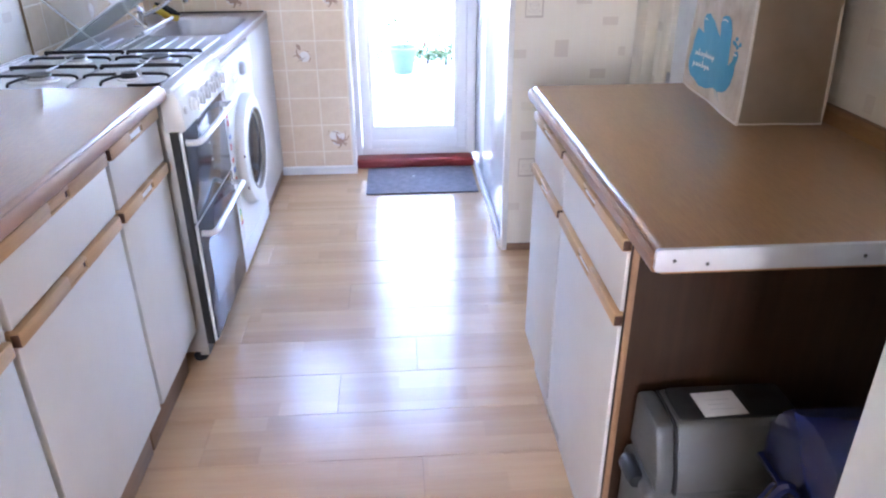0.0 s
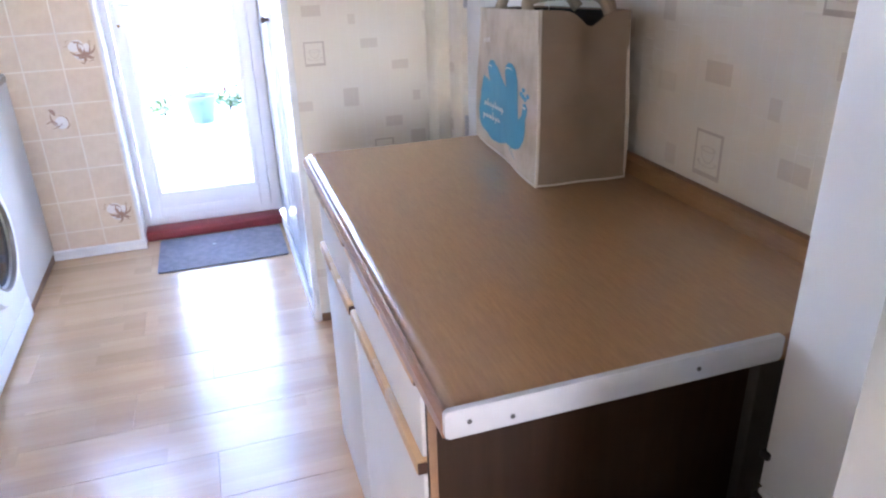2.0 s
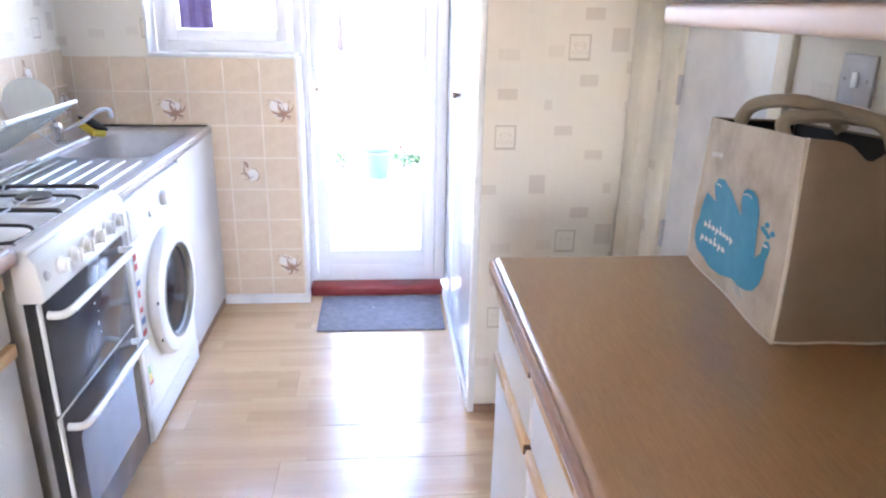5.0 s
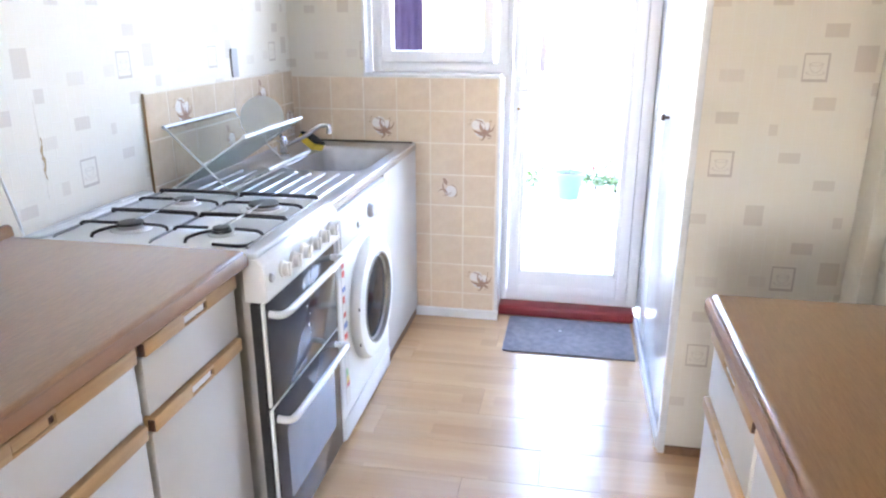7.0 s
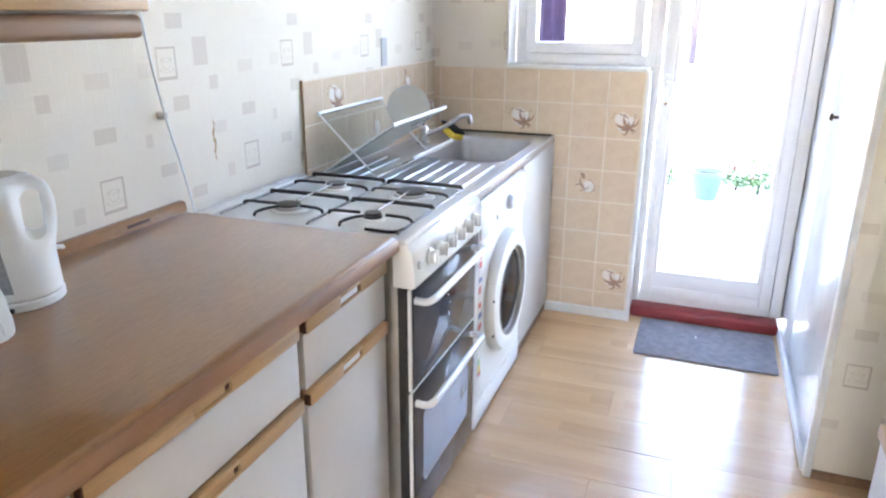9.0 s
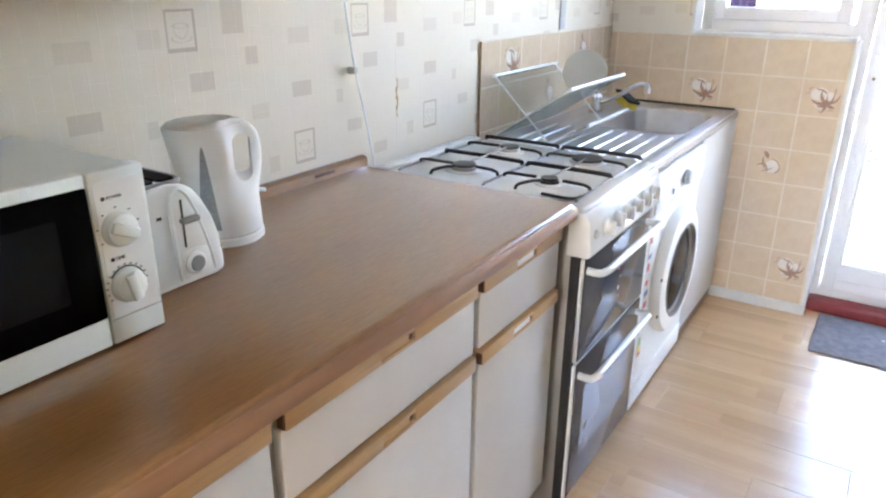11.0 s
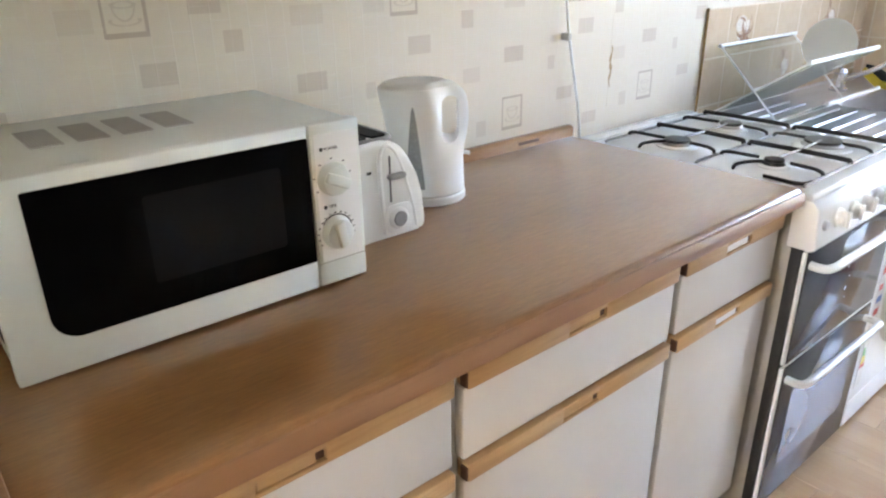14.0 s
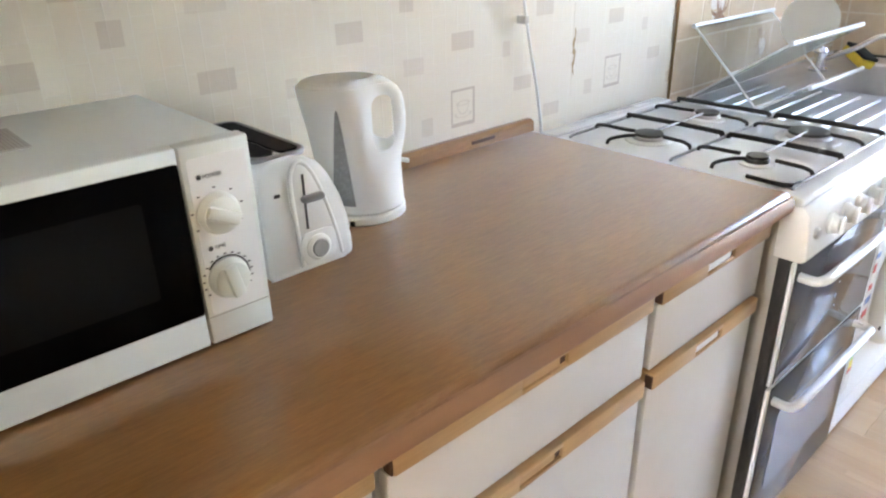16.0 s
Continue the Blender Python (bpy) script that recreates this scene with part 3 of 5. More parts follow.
def unit_east(y0, y1):
    u = thing("base_cabinet", (0.86, (y0 + y1) / 2, 0), "white laminate base cabinet with narrow oak grip strips", "cabinet", "base cabinets")
    front = 0.572
    part("body", box(front + 0.02, XE - 0.004, y0, y1, 0.14, 0.862, 0.002), CARCASS, u)
    part("plinth", box(0.61, 0.63, y0, y1, 0.0, 0.139, 0.002), LAMINATE, u, "pale plinth")
    for nm, z0, z1, s0, s1 in (("drawer", 0.7, 0.812, 0.8122, 0.837), ("door", 0.15, 0.668, 0.6682, 0.694)):
        d = part(nm, box(front, front + 0.018, y0 + 0.004, y1 - 0.004, z0, z1, 0.0025), LAMINATE, u)
        grip(d, front - 0.008, front + 0.018, y0 + 0.006, y1 - 0.004, s0, s1, (y0 + y1) / 2, -1, True)
    return u


unit_east(1.136, 1.592)
unit_east(1.6, 1.936)
end = thing("end_panel", (0.86, 1.128, 0), "dark brown wood side panel of the small counter", "panel")
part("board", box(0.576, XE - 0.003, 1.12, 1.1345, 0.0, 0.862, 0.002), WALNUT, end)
# lighter brown strip paints the light on the panel's edge
part("edge_band", box(0.5745, 0.5858, 1.1165, 1.1198, 0.0, 0.862, 0.001), PLINTH_WOOD, end, "edge painted lighter where light falls")
part("batten", box(1.072, XE - 0.003, 1.1, 1.1196, 0.0, 0.862, 0.002), GREY_BOARD, end, "grey upright board")
wt = thing("worktop", (0.85, 1.45, 0.862), "small brown wood-effect worktop with a white end strip", "worktop")
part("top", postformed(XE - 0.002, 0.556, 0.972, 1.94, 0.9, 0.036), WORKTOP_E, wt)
part("front_edge", prism([(0.5555, 0.867), (0.549, 0.868), (0.5475, 0.874), (0.5475, 0.886), (0.552, 0.893), (0.5555, 0.894)], 0.972, 1.94, "Y"), EDGE_WOOD, wt, "rounded reddish brown edge")
BURNT = plain("dark_screw_steel", (0.1, 0.1, 0.1), rough=0.4, metal=0.6)
STRIP_METAL = plain("pale_painted_metal", (0.48, 0.49, 0.51), rough=0.45, metal=0.0, relief=0.02)
tr = prism(rounded(0.549, 0.961, 0.871, 0.9045, 0.005), 0.964, 0.9715, "Y", 0.0012)
trim = part("end_strip", tr, STRIP_METAL, wt, "white metal end strip with screws")
for x, z in ((0.575, 0.888), (0.622, 0.882), (0.846, 0.886)):
    part("screw", turned([(0.0027, 0), (0.0027, -0.0012), (0.0016, -0.0016)], (x, 0.964, z), "Y", 10), BURNT, trim, "small dark screw head")
up = thing("upstand", (XE, 1.45, 0.9), "brown wooden upstand along the wall", "upstand")
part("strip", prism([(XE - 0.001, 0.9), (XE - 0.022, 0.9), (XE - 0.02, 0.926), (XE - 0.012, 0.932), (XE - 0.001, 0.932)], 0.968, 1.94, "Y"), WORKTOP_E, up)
part("top_edge", box(XE - 0.0135, XE - 0.001, 0.968, 1.94, 0.9322, 0.9345, 0.001), PLINTH_WOOD, up, "paler top edge")


def wall_unit(x_wall, x_front, y0, y1, bounds, z, wood_mat):
    """A wall cupboard with a light rail under it."""
    s = 1 if x_front > x_wall else -1
    u = thing("wall_cabinet", ((x_wall + x_front) / 2, (y0 + y1) / 2, z), "wood-edged wall cabinet with a rounded light rail", "cabinet", "wall cabinets")
    a, b = sorted((x_wall + s * 0.003, x_front - s * 0.022))
    part("body", box(a, b, y0, y1, z + 0.04, 2.1, 0.002), CARCASS, u)
    a, b = sorted((x_wall + s * 0.003, x_front - s * 0.001))
    part("light_rail", box(a, b, y0, y1 - 0.01, z, z + 0.039, 0.012, 3), wood_mat, u, "rounded wooden light rail")
    for c, d in zip(bounds, bounds[1:]):
        e, f = sorted((x_front - s * 0.021, x_front + s * 0.002))
        dr = part("door", box(e, f, c + 0.002, d - 0.002, z + 0.075, 2.08, 0.002), LAMINATE, u)
        part("grip_strip", box(e, f + 0.004, c + 0.002, d - 0.002, z + 0.044, z + 0.0745, 0.004), OAK_EDGE, dr, "oak grip strip")
    return u


PALE_RAIL = wood("pink_oak_rail", (0.6, 0.45, 0.38), (0.7, 0.55, 0.47), "Y", rough=0.45, shuffle=False)
wall_unit(XW, -0.72, 0.66, 1.675, (0.66, 1.16, 1.675), 1.338, PLINTH_WOOD)
wall_unit(XE, 0.86, 0.97, 1.985, (0.97, 1.5, 1.985), 1.35, PALE_RAIL)
# ---- cooker ----
CY0, CY1, CX = 2.045, 2.55, -0.392
ck = thing("cooker", (-0.7, 2.3, 0), "white freestanding gas cooker with two glass oven doors", "cooker")
part("body", box(-1.0, CX - 0.029, CY0, CY1, 0.045, 0.868, 0.004), GREY_SIDE, ck, "grey painted steel sides")
part("gasket", box(CX - 0.03, CX - 0.0085, CY0 - 0.0015, CY1 - 0.003, 0.075, 0.767, 0.002), RUBBER, ck, "black door seal")
part("hob", box(-1.0, CX - 0.004, CY0 - 0.004, CY1 + 0.004, 0.869, 0.887, 0.008, 3), ENAMEL, ck, "white enamel hob")
part("hob_rim", box(-0.998, -0.952, CY0 + 0.01, CY1 - 0.01, 0.884, 0.893, 0.004), ENAMEL, ck)
for k in range(4):
    y = CY0 + 0.09 + k * 0.09
    part("vent", box(-0.982, -0.97, y, y + 0.06, 0.8925, 0.8945, 0.001), ENAMEL, ck, "raised rear vent slot")
bm = prism([(CX - 0.04, 0.768), (CX + 0.012, 0.768), (CX + 0.02, 0.776), (CX + 0.012, 0.858), (CX - 0.002, 0.874), (CX - 0.04, 0.874)], CY0 - 0.006, CY1 + 0.006, "Y", 0.005)
panel = part("control_panel", bm, ENAMEL, ck, "white control panel")
for k in range(6):
    y = 2.135 + k * 0.068
    bm = turned([(0.0205, -0.006), (0.0205, 0.006), (0.0175, 0.009), (0.016, 0.018), (0.0135, 0.02)], (CX + 0.014, y, 0.822), "X", 20)
    box(CX + 0.03, CX + 0.04, y - 0.005, y + 0.005, 0.805, 0.839, 0.003, bm=bm)
    part("knob", bm, APPLIANCE, panel, "white control knob")
part("ignition_button", turned([(0.011, 0), (0.011, 0.006), (0.008, 0.009)], (CX + 0.013, 2.07, 0.822), "X", 14), SILVER, panel, "ignition button")


def oven_door(z0, z1, name, inner):
    d = part(name, box(CX - 0.008, CX, CY0 + 0.004, CY1 - 0.004, z0, z1, 0.004), ENAMEL, ck, "white-framed glass oven door")
    part("glass", box(CX - 0.004, CX + 0.003, CY0 + 0.014, CY1 - 0.014, z0 + 0.002, z1 - 0.0015, 0.002), GREY_GLASS, d, "smoked glass")
    if inner:
        part("inner_window", prism(rounded(CY0 + 0.075, CY1 - 0.07, z0 + 0.1, z1 - 0.085, 0.015), CX + 0.0031, CX + 0.0042, "X"), PALE_GLASS, d, "inner window with painted pale reflection")
    h = z1 - 0.03
    bm = tube(curve([(CX - 0.002, CY0 + 0.03, h - 0.004), (CX + 0.03, CY0 + 0.03, h - 0.004), (CX + 0.044, CY0 + 0.044, h), (CX + 0.046, CY0 + 0.1, h),
                     (CX + 0.046, CY1 - 0.1, h), (CX + 0.044, CY1 - 0.06, h), (CX + 0.03, CY1 - 0.045, h - 0.004), (CX - 0.002, CY1 - 0.045, h - 0.004)]), 0.0095, 10)
    part("bracket", box(CX + 0.002, CX + 0.036, CY1 - 0.052, CY1 - 0.036, h - 0.011, h + 0.003, 0.003), GREY_SIDE, d, "grey handle bracket")
    part("handle", bm, ENAMEL, d, "white bar handle")
    return d


# paler glass colour holds the reflections on the oven's inner window
PALE_GLASS = plain("painted_reflection_glass", (0.11, 0.107, 0.112), (0.09, 0.088, 0.092), rough=0.1, relief=0)
grill = oven_door(0.49, 0.762, "grill_door", False)
for y, z, q in ((2.305, 0.655, 0.004), (2.32, 0.628, 0.003), (2.312, 0.598, 0.006), (2.318, 0.572, 0.003)):
    part("splash", turned([(q, 0), (q * 0.7, 0.0006)], (CX + 0.003, y, z), "X", 9), ENAMEL, grill, "dried white splash")
oven_door(0.08, 0.482, "oven_door", True)
part("base_panel", box(CX - 0.06, CX - 0.03, CY0 + 0.004, CY1 - 0.004, 0.03, 0.074, 0.003), GREY_SIDE, ck)
for x in (CX - 0.07, -0.95):
    for y in (CY0 + 0.04, CY1 - 0.04):
        part("foot", turned([(0.022, 0.0), (0.024, 0.01), (0.016, 0.02), (0.012, 0.046)], (x, y, 0), "Z", 14), RUBBER, ck, "black foot")
ZB = 0.899
BURNER_GREY = plain("burner_grey", (0.09, 0.088, 0.085), rough=0.5, metal=0.4)
BRIGHT_WIRE = plain("bright_steel_wire", (0.3, 0.3, 0.31), (0.2, 0.2, 0.21), rough=0.45, metal=0.5, scale=60)
# burner: across, along, radius, cap
for x, y, r, dark in ((-0.79, 2.175, 0.034, 0), (-0.79, 2.43, 0.03, 0), (-0.545, 2.42, 0.046, 0), (-0.545, 2.175, 0.023, 1)):
    part("burner_dish", turned([(r * 1.5, 0), (r * 1.42, 0.004), (r * 1.12, 0.007), (r * 1.05, 0.007)], (x, y, 0.886), "Z", 28), ENAMEL, ck, "white enamel dish under the burner")
    b = part("burner", turned([(r * 1.06, 0), (r * 1.06, 0.008), (r * 1.0, 0.011), (r * 0.9, 0.011)], (x, y, 0.889), "Z", 28), BLACK_ENAMEL if dark else SILVER, ck, "gas burner ring")
    part("burner_cap", turned([(r * 0.9, 0.0), (r * 0.94, 0.002), (r * 0.9, 0.006), (r * 0.4, 0.007)], (x, y, 0.9002), "Z", 28), BLACK_ENAMEL if dark else BURNER_GREY, b, "burner cap")
for x in (-0.93, -0.676, -0.432):
    part("support_rail", tube([(x, 2.075, 0.8875), (x, 2.082, 0.8915), (x, 2.53, 0.8915), (x, 2.537, 0.8875)], 0.0034, 8), BRIGHT_WIRE, ck, "bright wire rail under the pan supports")
for x0, x1, bx in ((-0.93, -0.682, -0.79), (-0.67, -0.432, -0.545)):
    bm = bmesh.new()
    for y in (2.535, 2.302):
        tube(curve([(x0 + 0.002, y, ZB - 0.009), (x0 + 0.003, y, ZB - 0.002), (x0 + 0.016, y, ZB), (bx, y, ZB + 0.001), (x1 - 0.016, y, ZB), (x1 - 0.003, y, ZB - 0.002), (x1 - 0.002, y, ZB - 0.009)], 4), 0.0058, 8, bm)
    for by in (2.43, 2.175):
        for e in (x0, x1):
            k, bend = (1, 0.012) if e > bx else (-1, 0.004)
            tube(curve([(e - k * 0.002, by - bend, ZB - 0.008), (e - k * 0.004, by - bend * 0.8, ZB - 0.001), (e - k * 0.022, by - bend * 0.25, ZB + 0.002), (bx + k * 0.07, by, ZB + 0.002), (bx + k * 0.036, by, ZB + 0.003)], 5), 0.0042, 8, bm)
    tube(curve([(bx - 0.05, 2.09, ZB - 0.012), (bx - 0.049, 2.095, ZB - 0.003), (bx - 0.044, 2.11, ZB), (bx - 0.03, 2.135, ZB + 0.002), (bx - 0.012, 2.15, ZB + 0.003)], 5), 0.004, 8, bm)
    if x0 > -0.8:
        tube(curve([(x1 - 0.09, 2.085, ZB - 0.009), (x1 - 0.03, 2.079, ZB - 0.008), (x1 - 0.006, 2.086, ZB - 0.007), (x1 - 0.001, 2.11, ZB - 0.007)], 5), 0.0042, 8, bm)
    part("pan_support", bm, BLACK_ENAMEL, ck, "black wire pan support")
    # bright colour on these fingers paints the light they reflect
    for a, b in ((2.302, 2.41), (2.302, 2.195)):
        part("support_finger", tube(curve([(bx, a, ZB + 0.004), (bx, (a + b) / 2, ZB + 0.006), (bx, b, ZB + 0.006)], 3), 0.003, 8), BRIGHT_WIRE, ck, "support finger with painted reflection")

# ---- washing machine ----
wm = thing("washing_machine", (-0.68, 2.93, 0), "white front-loading washing machine with shop stickers", "washing machine")
WX, WY0, WY1 = -0.418, 2.632, 3.236
part("body", box(-0.96, WX, WY0, WY1, 0.012, 0.816, 0.012, 3), APPLIANCE, wm)
part("plinth", box(WX - 0.01, WX + 0.004, WY0 + 0.01, WY1 - 0.01, 0.015, 0.1, 0.006), APPLIANCE, wm)
cp = part("control_panel", box(WX - 0.006, WX + 0.007, WY0 + 0.006, WY1 - 0.006, 0.69, 0.808, 0.006), APPLIANCE, wm)
part("detergent_drawer", box(WX, WX + 0.013, WY0 + 0.018, WY0 + 0.17, 0.7, 0.798, 0.006), APPLIANCE, cp, "white detergent drawer")
part("dial", turned([(0.026, 0), (0.026, 0.012), (0.02, 0.02)], (WX + 0.006, 2.98, 0.748), "X", 22), SILVER, cp, "grey programme dial")
part("button", box(WX + 0.006, WX + 0.014, 2.835, 2.875, 0.722, 0.742, 0.003), SILVER, cp, "grey button")
dc = (WX, 2.962, 0.425)
pd = part("porthole", turned([(0.226, 0.0), (0.226, 0.018), (0.216, 0.034), (0.19, 0.042), (0.166, 0.038), (0.158, 0.02), (0.156, 0.002)], dc, "X", 40), APPLIANCE, wm, "white porthole ring")
part("glass", turned([(0.157, 0.0035), (0.15, 0.022), (0.11, 0.03), (0.02, 0.031)], dc, "X", 36), DRUM_GLASS, pd, "dark curved door glass")
part("inner_ring", turned([(0.168, 0.0405), (0.1655, 0.0425), (0.161, 0.0415), (0.1585, 0.028)], dc, "X", 36, False), GREY_SIDE, pd, "grey inner rim")
for z in (0.33, 0.46):
    part("hinge_screw", turned([(0.006, 0), (0.006, 0.003), (0.003, 0.004)], (WX + 0.03, 2.748, z), "X", 10), RUBBER, pd, "dark screw")
RED_INK = plain("red_sticker", (0.6, 0.07, 0.06), rough=0.5, relief=0)
BLUE_INK = plain("blue_sticker", (0.12, 0.22, 0.5), rough=0.5, relief=0)
GREEN_INK = plain("green_sticker", (0.15, 0.45, 0.12), rough=0.5, relief=0)
YELLOW_INK = plain("yellow_sticker", (0.75, 0.6, 0.08), rough=0.5, relief=0)
PAPER = plain("white_paper", (0.76, 0.75, 0.73), rough=0.7, relief=0.1)
rnd = random.Random(3)
st = part("sticker", box(WX + 0.0008, WX + 0.0018, 2.664, 2.708, 0.14, 0.66), PAPER, wm, "white strip of shop stickers with red marks")
for k, z in enumerate((0.63, 0.6, 0.55, 0.51, 0.46, 0.42, 0.38)):
    w = 0.018 + 0.016 * rnd.random()
    part("mark", box(WX + 0.0018, WX + 0.0026, 2.67, 2.67 + w, z, z + 0.014 + 0.012 * rnd.random()), (RED_INK, RED_INK, BLUE_INK)[k % 3], st)
for k, m in enumerate((GREEN_INK, GREEN_INK, YELLOW_INK, YELLOW_INK, RED_INK)):
    part("energy_bar", box(WX + 0.0018, WX + 0.0026, 2.672, 2.686 + 0.004 * k, 0.262 - 0.014 * k, 0.273 - 0.014 * k), m, st)
part("mark", box(WX + 0.0018, WX + 0.0026, 3.17, 3.195, 0.27, 0.3), RED_INK, wm, "small red sticker")

# ---- sink ----
su = thing("sink_cabinet", (-0.7, 3.52, 0), "white panelled cabinet under the sink's bowl", "cabinet")
part("body", box(XW + 0.005, -0.442, 3.245, YN - 0.008, 0.0, 0.68, 0.002), CARCASS, su)
part("door", box(-0.441, -0.426, 3.247, YN - 0.009, 0.04, 0.822, 0.003), LAMINATE, su)
part("plinth", box(-0.441, -0.43, 3.247, YN - 0.01, 0.0, 0.034, 0.002), PLINTH_WOOD, su)
EDGE_GREY = wood("greyed_edge", (0.3, 0.25, 0.21), (0.46, 0.4, 0.34), "Y", rough=0.4, shuffle=False)
SZ = 0.852
DARK_SEAL = plain("dark_sealant", (0.07, 0.06, 0.05), (0.13, 0.11, 0.09), rough=0.7, scale=30)
sk = thing("sink", (-0.72, 3.18, 0.824), "stainless steel sink with a ridged drainer", "sink")
part("support_board", box(-0.462, -0.424, 2.562, YN - 0.006, 0.824, 0.846, 0.003), EDGE_GREY, sk, "worn grey-brown board edge")
BX0, BX1, BY0, BY1 = -0.815, -0.475, 3.12, 3.66
bm = box(XW + 0.006, BX0, 2.565, YN - 0.008, 0.8465, SZ, 0.002)
box(BX1, -0.427, 2.565, YN - 0.008, 0.8465, SZ, 0.002, bm=bm)
box(BX0 - 0.001, BX1 + 0.001, 2.565, BY0, 0.8465, SZ - 0.0004, bm=bm)
box(BX0 - 0.001, BX1 + 0.001, BY1, YN - 0.008, 0.8465, SZ - 0.0004, bm=bm)
part("top", bm, STEEL, sk)
bm = bmesh.new()
levels = ((-0.018, SZ + 0.001, 0.075), (0.0, SZ + 0.0015, 0.07), (0.008, SZ - 0.006, 0.066), (0.014, SZ - 0.08, 0.06), (0.024, SZ - 0.135, 0.05), (0.06, SZ - 0.15, 0.04))
last = None
for inset, z, r in levels:
    ringv = [bm.verts.new((x, y, z)) for x, y in rounded(BX0 + inset, BX1 - inset, BY0 + inset, BY1 - inset, r, 6)]
    if last:
        for i in range(len(ringv)):
            j = (i + 1) % len(ringv)
            bm.faces.new((last[i], last[j], ringv[j], ringv[i]))
    last = ringv
bm.faces.new(last)
part("bowl", bm, STEEL, sk)
part("drain", turned([(0.03, 0), (0.03, 0.003), (0.02, 0.004)], ((BX0 + BX1) / 2, 3.39, SZ - 0.15), "Z", 20), CHROME, sk, "round drain")
part("overflow", turned([(0.012, 0), (0.012, 0.003)], (BX0 + 0.07, BY0 + 0.0135, SZ - 0.05), "Y", 14), BLACK_ENAMEL, sk, "dark overflow hole")
for k in range(9):
    x = -0.93 + k * 0.054
    part("ridge", prism([(x - 0.009, SZ - 0.0005), (x - 0.004, SZ + 0.005), (x + 0.004, SZ + 0.005), (x + 0.009, SZ - 0.0005)], 2.64, 3.07, "Y", 0.0012), STEEL, sk, "pressed drainer ridge")
bm = tube([(XW + 0.012, 2.568, SZ), (XW + 0.012, YN - 0.012, SZ), (-0.431, YN - 0.012, SZ), (-0.431, 2.568, SZ)], 0.005, 8, None, True)
part("rolled_edge", bm, STEEL, sk)
part("back_seal", box(XW + 0.02, -0.44, YN - 0.02, YN - 0.0085, SZ - 0.001, SZ + 0.007, 0.002), DARK_SEAL, sk, "dark sealant along the tiles")
tap = thing("tap", (-0.905, 3.4, SZ), "chrome mixer tap with a long swivel spout", "tap")
part("base", turned([(0.03, 0), (0.03, 0.008), (0.022, 0.014), (0.02, 0.06), (0.024, 0.065), (0.016, 0.078)], (-0.905, 3.4, SZ), "Z", 22), CHROME, tap)
bm = tube(curve([(-0.905, 3.4, SZ + 0.035), (-0.87, 3.4, SZ + 0.05), (-0.8, 3.4, SZ + 0.085), (-0.745, 3.4, SZ + 0.122), (-0.715, 3.4, SZ + 0.13), (-0.7, 3.4, SZ + 0.126), (-0.697, 3.4, SZ + 0.11)]), 0.009, 12)
part("spout", bm, CHROME, tap)
part("nozzle", turned([(0.012, 0), (0.012, 0.02), (0.009, 0.024)], (-0.697, 3.4, SZ + 0.097), "Z", 14), CHROME, tap)
part("lever", tube(curve([(-0.905, 3.4, SZ + 0.075), (-0.905, 3.37, SZ + 0.1), (-0.9, 3.31, SZ + 0.112)]), 0.007, 10), CHROME, tap, "chrome lever")
YELLOW_FOAM = plain("yellow_sponge", (0.68, 0.5, 0.06), (0.6, 0.42, 0.05), rough=0.95, scale=30, grain=220, relief=0.9)
SCOUR = plain("black_scourer", (0.02, 0.022, 0.02), rough=0.95, relief=0.9)
sp = thing("sponge", (-0.84, 3.53, SZ), "yellow washing-up sponge with a black scouring side", "sponge")
foam = box(-0.05, 0.05, -0.034, 0.034, 0, 0.03, 0.007)
pad = box(-0.05, 0.05, -0.034, 0.034, 0.0305, 0.042, 0.004)
for b in (foam, pad):
    bmesh.ops.transform(b, matrix=pose(-0.835, 3.53, SZ + 0.022, -14, 24, -28), verts=b.verts)
part("foam", foam, YELLOW_FOAM, sp)
part("scourer", pad, SCOUR, sp, "black scouring pad")

# ---- dish rack ----
WIRE = plain("white_coated_wire", (0.8, 0.82, 0.81), rough=0.3, metal=0.2, relief=0)
TRAY = plain("clear_green_tray", (0.78, 0.86, 0.82), (0.74, 0.83, 0.78), rough=0.14, relief=0.01)
tb = TRAY.node_tree.nodes["Principled BSDF"]
tb.inputs["Transmission Weight"].default_value, tb.inputs["IOR"].default_value = 0.55, 1.2
CLEAR_TRAY = plain("clear_plastic_tray", (0.9, 0.92, 0.9), (0.88, 0.9, 0.88), rough=0.12, relief=0.01)
tb = CLEAR_TRAY.node_tree.nodes["Principled BSDF"]
tb.inputs["Transmission Weight"].default_value, tb.inputs["IOR"].default_value = 0.95, 1.05
rk = thing("dish_rack", (-0.86, 2.93, SZ), "folding crossed metal dish rack on the drainer", "dish rack")
RA, RB = 2.7, 3.17
for y in (RA, RB):
    part("leg", tube([(-0.995, y, 1.06), (-0.79, y, SZ + 0.012)], 0.003, 8), WIRE, rk)
    part("leg", tube([(-0.99, y + 0.006, SZ + 0.012), (-0.726, y + 0.006, 1.04)], 0.003, 8), WIRE, rk)
    part("leg", tube([(-0.8, y, SZ + 0.012), (-0.7, y, 0.915)], 0.003, 8), WIRE, rk)
for x, z, a, b, r in ((-0.997, 1.062, RA - 0.005, RB + 0.02, 0.006), (-0.726, 1.04, RA - 0.005, RB + 0.01, 0.0068), (-0.79, SZ + 0.012, RA, RB, 0.005), (-0.7, 0.915, RA + 0.1, RB + 0.01, 0.0066),
                      (-0.99, SZ + 0.012, RA, RB, 0.005), (-0.878, 0.945, RA, RB, 0.004)):
    part("rail", tube([(x, a, z), (x, b, z)], r, 10), WIRE, rk)
